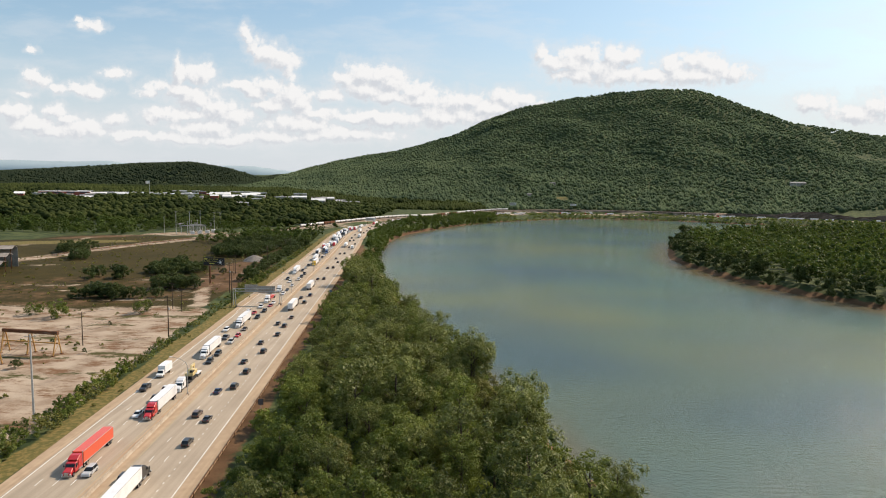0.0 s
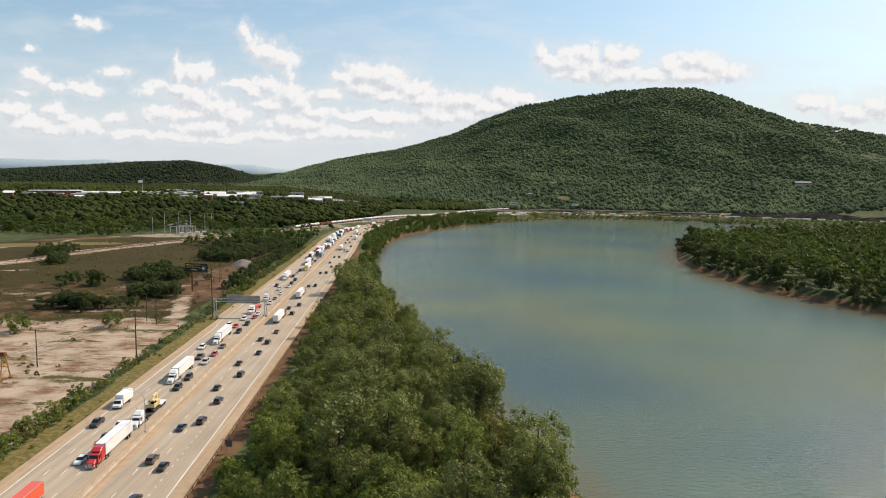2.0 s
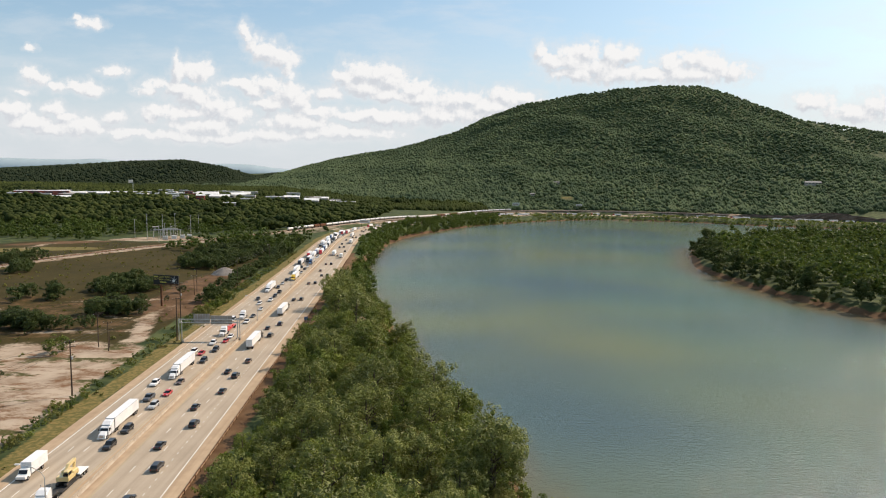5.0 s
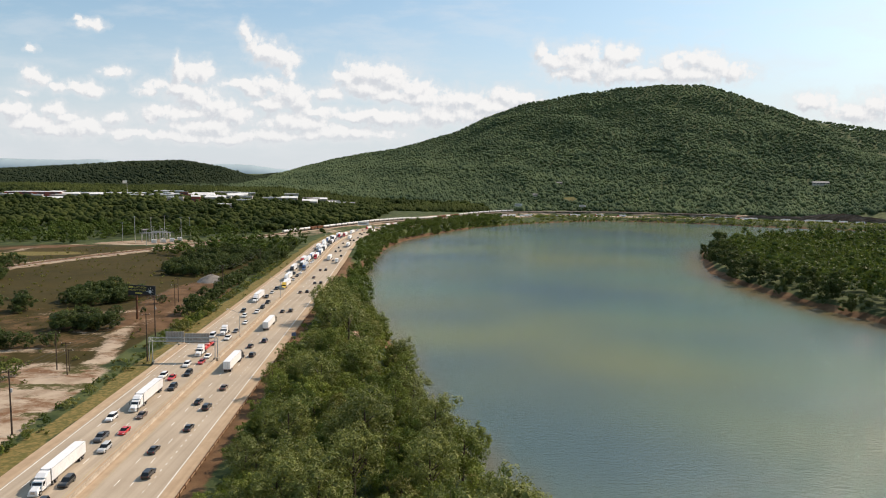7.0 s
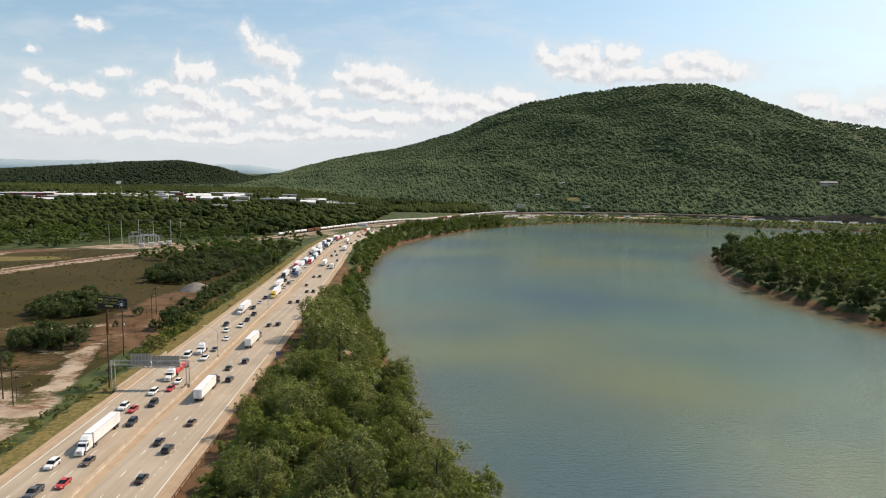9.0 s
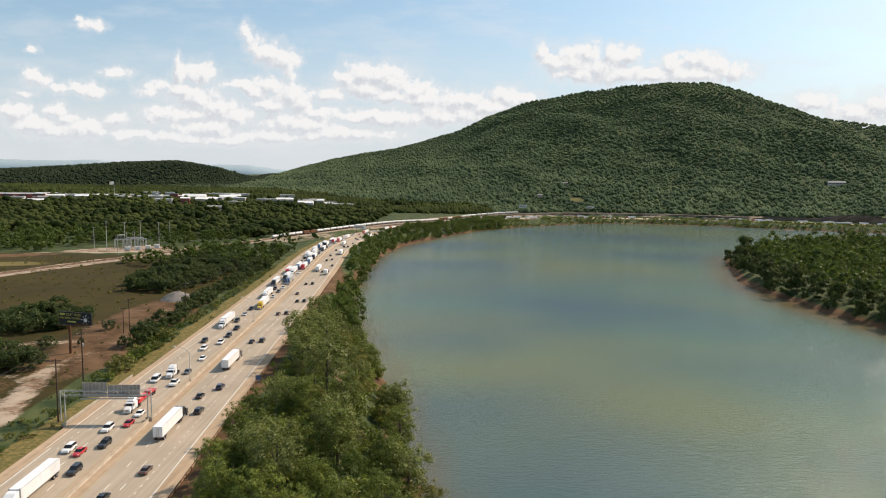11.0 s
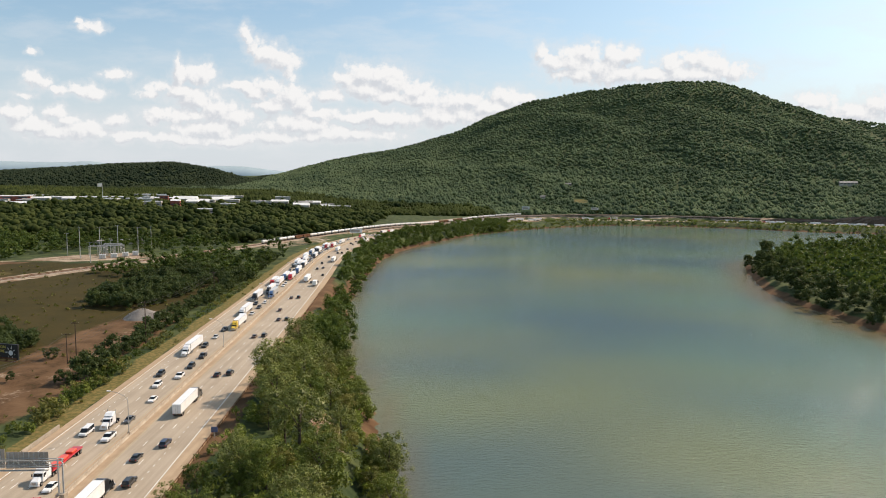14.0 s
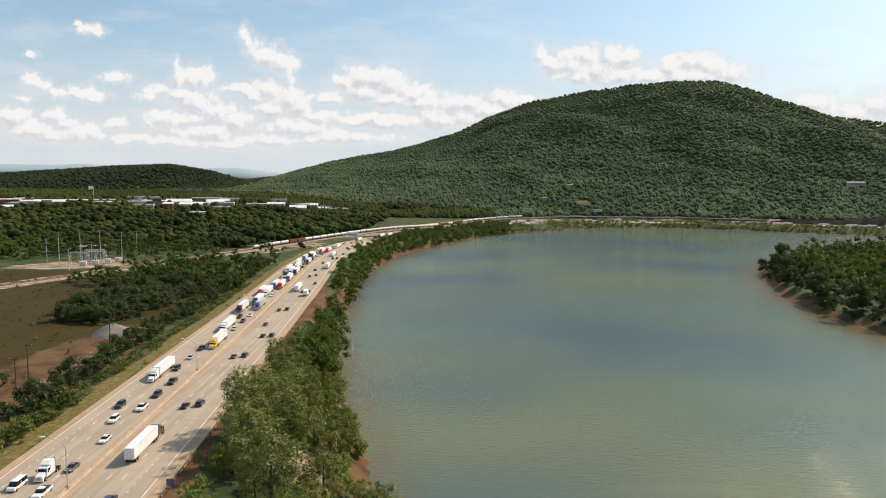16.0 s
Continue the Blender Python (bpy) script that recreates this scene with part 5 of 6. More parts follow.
                part("door_rod", rod(bmesh.new(), (sx * 0.3, -21.7, 1.3), (sx * 0.3, -21.7, 3.95), 0.03, 0.03, 5), STEEL, box_part)
                part("marker_light", boxes((sx * 0.95 - 0.14, sx * 0.95 + 0.14, -21.68, -21.58, 1.0, 1.14)), TAIL, box_part)
            part("roof_rail", boxes((-1.3, -1.22, -21.6, -5.6, 4.06, 4.13), (1.22, 1.3, -21.6, -5.6, 4.06, 4.13)), STEEL, box_part)
            part("side_rail", boxes((-1.31, -1.25, -21.5, -5.7, 1.12, 1.32), (1.25, 1.31, -21.5, -5.7, 1.12, 1.32)), STEEL, box_part)
            part("landing_gear", boxes((-0.75, -0.6, -9.2, -9.0, 0.2, 1.2), (0.6, 0.75, -9.2, -9.0, 0.2, 1.2)), CHASSIS, ob)
            part("guard_bar", boxes((-1.1, 1.1, -21.5, -21.4, 0.5, 0.62), (-0.6, -0.5, -21.5, -21.4, 0.6, 1.2), (0.5, 0.6, -21.5, -21.4, 0.6, 1.2)), CHASSIS, ob)
        wheels(ob, [(sx * 0.95, y) for sx in (-1, 1) for y in ((-18.9, -20.2) if fine else (-19.6,))], 0.52, 0.56, fine)
    elif load == "flat":
        part("flatbed", soften(boxes((-1.28, 1.28, -20.6, -6.0, 1.2, 1.5)), 0.04), paint("red"), ob, "red steel deck")
        part("headboard", boxes((-1.25, 1.25, -6.3, -6.15, 1.5, 2.5)), paint("red"), ob)
        for y in (-9.0, -13.0, -17.0):
            part("load_block", soften(boxes((-0.9, 0.9, y - 1.2, y + 1.2, 1.5, 2.05)), 0.1), paint("orange"), ob)
        wheels(ob, [(sx * 0.95, y) for sx in (-1, 1) for y in (-18.2, -19.5)], 0.52, 0.56, fine)
    elif load == "low":
        part("gooseneck", soften(side([(-6.0, 1.1), (-6.0, 1.5), (-8.4, 1.5), (-9.2, 0.9), (-9.2, 0.6), (-8.2, 1.0)], 0.8), 0.04), CHASSIS, ob)
        part("deck", soften(boxes((-1.3, 1.3, -17.5, -9.0, 0.55, 0.9)), 0.04), CHASSIS, ob, "dark lowered steel deck")
        part("rear_deck", soften(boxes((-1.25, 1.25, -21.6, -17.4, 0.95, 1.25)), 0.04), WHITE, ob, "striped white rear deck")
        wheels(ob, [(sx * 0.95, y) for sx in (-1, 1) for y in (-18.2, -19.5, -20.8)], 0.5, 0.56, fine)
    return ob


@functools.cache
def box_truck(fine):
    ob = thing("box_truck", "white box truck with a square cargo body on the highway", "truck", "traffic on the highway", pose(0, -3000, -300))
    part("cab", soften(side([(0.0, 0.5), (0.05, 1.2), (-0.9, 1.45), (-1.35, 2.4), (-2.3, 2.5), (-2.3, 0.5)], 1.1, 0.98, 1.5), 0.07), WHITE, ob)
    part("windshield", side([(-0.92, 1.5), (-1.30, 2.3), (-1.4, 2.3), (-1.05, 1.5)], 0.95), GLASS, ob)
    part("cargo_body", soften(boxes((-1.25, 1.25, -9.4, -2.4, 1.0, 3.7)), 0.05), TRAILER, ob)
    part("rear_door", boxes((-1.1, 1.1, -9.46, -9.36, 1.1, 3.5)), WHITE, ob)
    part("frame", boxes((-0.5, 0.5, -9.2, -0.4, 0.55, 0.98)), CHASSIS, ob)
    part("bumper", boxes((-1.1, 1.1, -0.1, 0.12, 0.4, 0.62)), CHASSIS, ob)
    wheels(ob, [(sx * 0.98, y) for sx in (-1, 1) for y in (-1.1, -7.2)], 0.48, 0.34, fine)
    return ob


def excavator():
    ob = thing("excavator", "pale yellow tracked excavator riding on a lowboy trailer", "excavator", "", pose(0, -3000, -300))
    for sx in (-1, 1):
        part("track", soften(side([(-1.9, 0.3), (-1.6, 0.0), (1.6, 0.0), (1.9, 0.3), (1.9, 0.6), (1.6, 0.85), (-1.6, 0.85), (-1.9, 0.6)], 0.3), 0.05), CHASSIS, ob).matrix_basis = pose(sx * 0.95, 0, 0)
    pale = paint("cream")
    part("turntable", rod(bmesh.new(), (0, 0, 0.8), (0, 0, 1.0), 0.9, 0.9, 14), CHASSIS, ob)
    part("house", soften(boxes((-1.4, 1.4, -2.0, 1.4, 1.0, 2.1)), 0.1), pale, ob)
    part("engine_cover", soften(boxes((-1.4, 1.4, -3.0, -0.9, 1.2, 2.6)), 0.2), pale, ob)
    part("counterweight", soften(side([(-3.4, 1.1), (-3.5, 1.6), (-3.3, 2.3), (-2.9, 2.4), (-2.9, 1.0)], 1.35), 0.06), pale, ob)
    cab = part("operator_cab", soften(boxes((-1.4, -0.3, -0.4, 1.5, 2.0, 3.4, 0.1)), 0.06), pale, ob)
    part("window", boxes((-1.36, -0.35, 1.42, 1.52, 2.3, 3.1), (-1.45, -1.33, 0.0, 1.2, 2.4, 3.1)), GLASS, cab)
    part("boom", soften(side([(0.9, 1.9), (-1.4, 4.0), (-4.4, 4.2), (-4.5, 3.6), (-1.5, 3.3), (1.4, 1.7)], 0.32), 0.05), pale, ob)
    part("arm", soften(side([(-4.1, 4.3), (-4.8, 3.9), (-4.1, 1.5), (-3.6, 1.6)], 0.24), 0.04), pale, ob)
    part("bucket", soften(side([(-4.3, 1.6), (-3.2, 1.5), (-2.9, 0.7), (-3.9, 0.3), (-4.5, 0.8)], 0.65), 0.04), CHASSIS, ob)
    return ob


_parked = set()


def park(ob, s, off, turned):
    p, turn = on_road(s, off, 0.004)
    m = pose(*p, 0, 0, turn + (180 if turned else 0))
    if ob in _parked:
        return copy_thing(ob, m)
    _parked.add(ob)
    ob.matrix_basis = m
    return ob


LANES = {"L": (-16.0, -12.3, -8.7, -4.6), "R": (4.7, 8.2, 12.2, 16.1)}


def drive(side_of, lane, y, kind, colour, load="white", fine=True):
    """Sets a vehicle with the bumper that faces the camera's start at y."""
    turned = side_of == "L"
    s, off = S_AT_Y(y), LANES[side_of][lane]
    if kind == "semi":
        return park(semi(colour, load, fine), s if turned else s + 21.6, off, turned)
    if kind == "box":
        return park(box_truck(fine), s if turned else s + 9.4, off, turned)
    return park(car(kind, colour, fine), s + 2.4 + (0.4 if kind in ("pickup", "van") else 0), off, turned)


def traffic():
    near = """L 2 146 semi red orange/L 3 146 suv silver/L 2 184 sedan white/L 3 182 semi red white/L 0 208 pickup black/L 2 197 pickup black/L 2 206 pickup white/L 3 207 semi white low
L 0 223 box white/L 2 247 semi white white/L 3 240 suv black/L 3 251 suv black/L 3 270 suv silver/L 2 277 pickup grey/L 1 292 suv white/L 3 282 sedan red/L 3 294 sedan brown/L 2 300 semi white white
L 3 320 suv black/L 1 333 suv white/L 2 331 sedan red/L 2 347 suv white/L 3 336 suv black/L 3 351 sedan red/L 2 362 semi white flat/L 3 359 sedan white/L 1 392 van white/L 3 388 pickup white/L 2 397 semi white none
L 3 402 sedan grey/L 3 420 sedan white/L 2 435 suv white/L 1 448 suv black/L 3 445 pickup white/L 3 458 suv black/L 1 475 semi white white/L 3 472 pickup black/L 2 489 suv black/L 2 505 sedan silver/L 2 519 suv black
L 3 521 semi yellow white/L 2 552 semi white white/L 3 557 sedan silver/L 1 597 semi black white/L 3 606 semi blue blue/L 1 651 semi red white/L 2 585 suv black/L 3 574 suv grey/L 3 590 sedan white"""
    out = """R 1 127 semi black white/R 0 143 suv black/R 2 163 suv black/R 2 180 sedan black/R 1 184 suv brown/R 1 205 sedan navy/R 2 210 suv black/R 2 227 suv black/R 1 240 sedan black/R 2 255 suv black
R 1 269 sedan black/R 2 284 sedan black/R 1 306 sedan black/R 2 301 suv black/R 2 320 sedan brown/R 1 341 semi black white/R 1 375 sedan black/R 2 361 suv black/R 2 384 suv navy/R 1 407 semi black white/R 1 447 sedan black
R 2 449 suv black/R 1 506 sedan brown/R 2 508 suv black/R 2 542 sedan black/R 3 543 suv black/R 1 567 sedan brown/R 1 604 sedan brown/R 2 606 suv black/R 3 651 box white"""
    for row in (near + "/" + out).replace("\n", "/").split("/"):
        w = row.split()
        drive(w[0], int(w[1]), float(w[2]), w[3], w[4], w[5] if len(w) > 5 else "white")
    p, turn = on_road(S_AT_Y(207) + 13.2, LANES["L"][3], 0.92)
    excavator().matrix_basis = pose(*p, 0, 0, turn + 180)
    # the queue farther on, and thin traffic the other way
    rng = np.random.RandomState(77)
    tints = ("white", "black", "silver", "grey", "white", "red", "black")
    for lane, start in ((1, 690), (2, 620), (3, 650)):
        s = S_AT_Y(start)
        while s < S_FAR - 500:
            if rng.rand() < 0.24:
                park(semi(("white", "white", "red", "blue", "black")[rng.randint(5)], "white", False), s, LANES["L"][lane], True)
                s += 22
            else:
                park(car(("sedan", "suv", "pickup", "van")[rng.choice(4, p=(0.4, 0.38, 0.16, 0.06))], tints[rng.randint(7)], False), s + 2.5, LANES["L"][lane], True)
                s += 5
            s += rng.uniform(3, 14) if s < S_AT_Y(950) else rng.uniform(10, 60)
    for lane in (1, 2, 3):
        s = S_AT_Y(660) + rng.uniform(0, 40)
        while s < S_FAR - 700:
            if rng.rand() < 0.2:
                park(semi(("white", "black")[rng.randint(2)], "white", False), s + 21.6, LANES["R"][lane], False)
                s += 22
            else:
                park(car(("sedan", "suv")[rng.randint(2)], ("black", "brown", "grey", "silver", "black")[rng.randint(5)], False), s + 2.5, LANES["R"][lane], False)
                s += 5
            s += rng.uniform(22, 110)


traffic()


# ---- the goods train beside the road ----
@functools.cache
def rail_car(kind):
    long = 16.5
    if kind == "tank":
        ob = thing("tank_car", "pale grey railway tank car standing on the track", "railway car", "goods train", pose(0, -3000, -300))
        bm = bmesh.new()
        rod(bm, (0, -7.2, 2.75), (0, 7.2, 2.75), 1.45, 1.45, 16)
        for sy in (-1, 1):
            rod(bm, (0, sy * 7.2, 2.75), (0, sy * 7.9, 2.75), 1.45, 0.75, 16)
        part("tank", bm, TANK, ob)
        part("dome", rod(bmesh.new(), (0, 0, 4.1), (0, 0, 4.6), 0.5, 0.45, 10), TANK, ob)
        part("walkway", boxes((-0.9, 0.9, -0.9, 0.9, 4.2, 4.28)), STEEL, ob)
    else:
        ob = thing("hopper_car", "rust-brown railway hopper car standing on the track", "railway car", "goods train", pose(0, -3000, -300))
        part("hopper", soften(side([(-7.8, 2.2), (-7.8, 4.3), (7.8, 4.3), (7.8, 2.2), (4.5, 1.2), (-4.5, 1.2)], 1.5), 0.05), RUST, ob)
    part("underframe", boxes((-0.6, 0.6, -long / 2, long / 2, 0.85, 1.2)), CHASSIS, ob)
    for y in (-5.8, 5.8):
        bogie = boxes((-1.1, -0.8, y - 1.2, y + 1.2, 0.3, 0.75), (0.8, 1.1, y - 1.2, y + 1.2, 0.3, 0.75))
        for d in (-0.85, 0.85):
            rod(bogie, (-0.8, y + d, 0.45), (0.8, y + d, 0.45), 0.45, 0.45, 10)
        part("bogie", bogie, CHASSIS, ob)
    return ob


RAIL_S = np.r_[0, np.cumsum(np.linalg.norm(np.diff(RAIL[:, :2], axis=0), axis=1))]


def on_rail(s, off=0.0):
    p = np.array([np.interp(s, RAIL_S, RAIL[:, i]) for i in range(3)])
    q = np.array([np.interp(s + 2, RAIL_S, RAIL[:, i]) for i in range(3)])
    d = (q - p)[:2] / np.linalg.norm((q - p)[:2])
    z = np.interp(s, RAIL_S, RAIL_Z)
    return Vector((p[0] + off * d[1], p[1] - off * d[0], z)), math.degrees(math.atan2(-d[0], d[1]))


RAIL_Z = height(RAIL[:, 0], RAIL[:, 1])
RAIL_Z = np.convolve(np.r_[[RAIL_Z[0]] * 4, RAIL_Z, [RAIL_Z[-1]] * 4], np.ones(9) / 9, "valid") + 0.5


def railway():
    """Two tracks on ballast."""
    ss = np.arange(120, RAIL_S[-1] - 20, 6.0)
    v, f = [], []
    for s in ss:
        for off, up in ((-5.6, -1.3), (-4.0, 0.0), (4.0, 0.0), (5.6, -1.3)):
            p, _ = on_rail(s, off)
            v.append((p.x, p.y, p.z + up))
    for i in range(len(ss) - 1):
        for j in range(3):
            a, b = 4 * i + j, 4 * i + 4 + j
            f += [(a, a + 1, b + 1), (a, b + 1, b)]
    tagged(new("rail_ballast", raw_mesh("rail_ballast", v, f, BALLAST)), "pale stone railway ballast bed", "railway", "", "structure")
    for mid in (-2.1, 2.1):
        v, f = [], []
        for s in ss:
            for g in (-0.72, 0.72):
                for off, up in ((g - 0.06, 0.02), (g - 0.06, 0.2), (g + 0.06, 0.2), (g + 0.06, 0.02)):
                    p, _ = on_rail(s, mid + off)
                    v.append((p.x, p.y, p.z + up))
        for i in range(len(ss) - 1):
            for k in range(2):
                for j in range(3):
                    a = 8 * i + 4 * k + j
                    f += [(a, a + 1, a + 9), (a, a + 9, a + 8)]
        tagged(new("rails", raw_mesh("rails", v, f, RUST)), "brown steel railway rails", "railway", "", "structure")


railway()


def train():
    rng = np.random.RandomState(3)
    a = float(RAIL_S[np.argmin(np.abs(RAIL[:, 1] - 930))])
    first = {}
    for i in range(44):
        s = a + i * 17.6
        if s > RAIL_S[-1] - 60:
            break
        kind = "tank" if rng.rand() < 0.8 else "hopper"
        p, turn = on_rail(s, 2.1)
        m = pose(p.x, p.y, p.z + 0.2, 0, 0, turn)
        if kind in first:
            copy_thing(first[kind], m)
        else:
            first[kind] = rail_car(kind)
            first[kind].matrix_basis = m


train()

# ---- things along the road ----
def ground_at(x, y):
    return float(height(np.array([x]), np.array([y]))[0])


def gantry():
    s = S_AT_Y(357)
    p, turn = on_road(s, 0)
    ob = thing("sign_gantry", "galvanised steel sign gantry spanning the oncoming lanes", "gantry", "", pose(*p, 0, 0, turn))
    for x in (-25.2, -24.0, -0.45, 0.55):
        part("post", rod(bmesh.new(), (x, 0.0, 0 if x < -5 else 1.0), (x, 0, 9.2), 0.2, 0.16, 8), STEEL, ob)
    part("footing", soften(boxes((-0.9, 1.0, -0.9, 0.9, -0.1, 1.25)), 0.08), CONC, ob, "pale concrete footing in the median")
    for z in (7.6, 9.0):
        for y in (-0.5, 0.5):
            part("chord", rod(bmesh.new(), (-25.2, y, z), (0.6, y, z), 0.10, 0.10, 6), STEEL, ob)
    for k in range(17):
        x = -25.0 + k * 1.58
        part("brace", rod(bmesh.new(), (x, -0.5, 7.6 if k % 2 else 9.0), (x + 1.58, -0.5, 9.0 if k % 2 else 7.6), 0.05, 0.05, 5), STEEL, ob)
    for x0, x1, z0, z1 in ((-19.2, -12.2, 6.9, 11.2), (-12.0, -2.8, 6.7, 10.5)):
        panel = part("sign_panel", soften(boxes((x0, x1, 0.75, 0.85, z0, z1)), 0.02), SIGNBACK, ob, "weathered grey back of a road sign")
        for x in np.arange(x0 + 0.6, x1, 1.1):
            part("stiffener", boxes((x - 0.06, x + 0.06, 0.62, 0.76, z0 + 0.1, z1 - 0.1)), STEEL, panel)
    part("walkway", boxes((-19.6, -2.6, -0.2, 0.5, 6.45, 6.55)), STEEL, ob)


gantry()
strip("roadside_barrier", -22.6, -22.2, 0.85, S_AT_Y(352), S_AT_Y(398), CONC, "short pale concrete barrier beside the gantry post", "barrier", 1.2)


def lamp_post(first=[]):
    if first:
        return first[0]
    ob = thing("street_lamp", "tall grey steel street lamp on the median barrier", "street lamp", "lamps along the median", pose(0, -3000, -300))
    part("pole", rod(bmesh.new(), (0, 0, 1.0), (0, 0, 10.2), 0.13, 0.09, 8), STEEL, ob)
    bm = bmesh.new()
    pts = [(0, 0, 10.1), (-0.6, 0, 11.2), (-2.2, 0, 12.2), (-4.6, 0, 12.9)]
    hose(bm, [Vector(p) for p in pts], 0.065)
    part("arm", bm, STEEL, ob)
    head = part("lamp_head", soften(boxes((-5.6, -4.5, -0.2, 0.2, 12.82, 13.02)), 0.05), WHITE, ob)
    part("lens", boxes((-5.5, -4.7, -0.15, 0.15, 12.76, 12.84)), LENS, head)
    part("base", soften(boxes((-0.35, 0.35, -0.35, 0.35, 0.6, 1.25)), 0.05), CONC, ob)
    first.append(ob)
    return ob


def lamps():
    for k, y in enumerate((203.5, 393, 488, 583, 678, 773, 868)):
        p, turn = on_road(S_AT_Y(y), 0)
        m = pose(*p, 0, 0, turn)
        if k:
            copy_thing(lamp_post(), m)
        else:
            lamp_post().matrix_basis = m


lamps()


def guardrail():
    ob = tagged(new("guardrail"), "rusty steel guardrail on posts beside the outer shoulder", "guardrail", "", "structure")
    bm = bmesh.new()
    box(bm, -0.08, 0.08, -0.1, 0.1, -0.3, 0.75)
    me = bpy.data.meshes.new("post")
    bm.to_mesh(me)
    me.materials.append(RUST)
    for s in np.arange(S_AT_Y(118), S_AT_Y(640), 3.81):
        p, turn = on_road(s, 22.7)
        same_part("post", me, ob, pose(*p, 0, 0, turn))
    v, f = [], []
    ss = np.arange(S_AT_Y(118), S_AT_Y(640), 3.81)
    prof = [(22.58, 0.42), (22.50, 0.52), (22.58, 0.60), (22.50, 0.68), (22.58, 0.78)]
    for s in ss:
        v += [tuple(on_road(s, o, z)[0]) for o, z in prof]
    for i in range(len(ss) - 1):
        for j in range(4):
            a, b = 5 * i + j, 5 * i + 5 + j
            f += [(a, a + 1, b + 1), (a, b + 1, b)]
    same_part("beam", raw_mesh("beam", v, f, RUST), ob, Matrix())


guardrail()


def utility_pole(x, y, tall, mat, label, arms=1):
    z = ground_at(x, y)
    ob = thing("utility_pole", label, "utility pole", "poles carrying wires", pose(x, y, z, 0, 0, 20))
    part("pole", rod(bmesh.new(), (0, 0, -0.5), (0, 0, tall), 0.011 * tall + 0.06, 0.006 * tall + 0.05, 8), mat, ob)
    for k in range(arms):
        zz = tall - 0.6 - 1.5 * k
        arm = part("crossarm", boxes((-1.5, 1.5, -0.07, 0.07, zz, zz + 0.16)), mat, ob)
        for xx in (-1.35, 0.0, 1.35):
            part("insulator", rod(bmesh.new(), (xx, 0, zz + 0.16), (xx, 0, zz + 0.42), 0.07, 0.05, 6), CHALK, arm)
    if arms > 1:
        part("transformer", rod(bmesh.new(), (0.4, 0, tall * 0.66), (0.4, 0, tall * 0.66 + 1.0), 0.28, 0.28, 10), STEEL, ob)
    return Vector((x, y, z + tall))


def wire(a, b, sag, r=0.035):
    bm = bmesh.new()
    pts = []
    for k in range(11):
        t = k / 10
        p = a.lerp(b, t)
        p.z -= sag * 4 * t * (1 - t)
        pts.append(p)
    hose(bm, pts, r)
    me = bpy.data.meshes.new("power_line")
    bm.to_mesh(me)
    bm.free()
    me.materials.append(CHASSIS)
    tagged(new("power_line", me), "thin black power line strung between poles", "cable", "power lines")


def poles():
    wood = "dark weathered wooden utility pole beside the waste ground"
    tops = [utility_pole(-113, 96, 20, WOOD, wood, 2), utility_pole(-113, 181, 25, STEEL, "tall silver steel utility pole beside the hedge"), utility_pole(-116, 282, 18, WOOD, wood, 2), utility_pole(-124.5, 394, 18.5, WOOD, wood, 2),
            utility_pole(-127.5, 496, 18.5, WOOD, wood), utility_pole(-133, 600, 17, WOOD, wood)]
    for a, b in zip(tops[:-1], tops[1:]):
        for dx, dz in ((-1.3, -0.3), (1.3, -0.3), (0, -2.0)):
            wire(a + Vector((dx, 0, dz)), b + Vector((dx, 0, dz)), 2.4)
    side_tops = [utility_pole(x, y, h, WOOD, wood) for x, y, h in ((-144, 265, 14), (-131, 336, 12), (-138, 342, 14), (-133, 341, 8), (-143, 463, 12), (-145, 473, 14), (-111.5, 356, 18.7))]
    for a, b in ((tops[2], side_tops[0]), (side_tops[1], side_tops[2]), (tops[3], side_tops[4])):
        wire(a, b, 1.5)
    wire(tops[3] + Vector((0, 0, -1)), Vector((-230, 330, 12)), 3.0)
    wire(tops[3] + Vector((0, 0, -2)), Vector((-230, 328, 11)), 3.0)
    utility_pole(-230, 329, 12.5, WOOD, wood)


poles()


def lettering(text, size, x, z, y, mat, parent):
    """Raised letters on an upright board that faces the road."""
    cu = bpy.data.curves.new("lettering", "FONT")
    cu.body, cu.size, cu.extrude, cu.space_character = text, size, 0.02, 1.05
    tmp = bpy.data.objects.new("lettering", cu)
    me = bpy.data.meshes.new_from_object(tmp)
    bpy.data.objects.remove(tmp)
    me.materials.append(mat)
    ob = new("lettering", me)
    ob.parent = parent
    ob.matrix_basis = pose(x, y, z, 90, 0, 0)
    return tagged(ob, "yellow capital lettering")


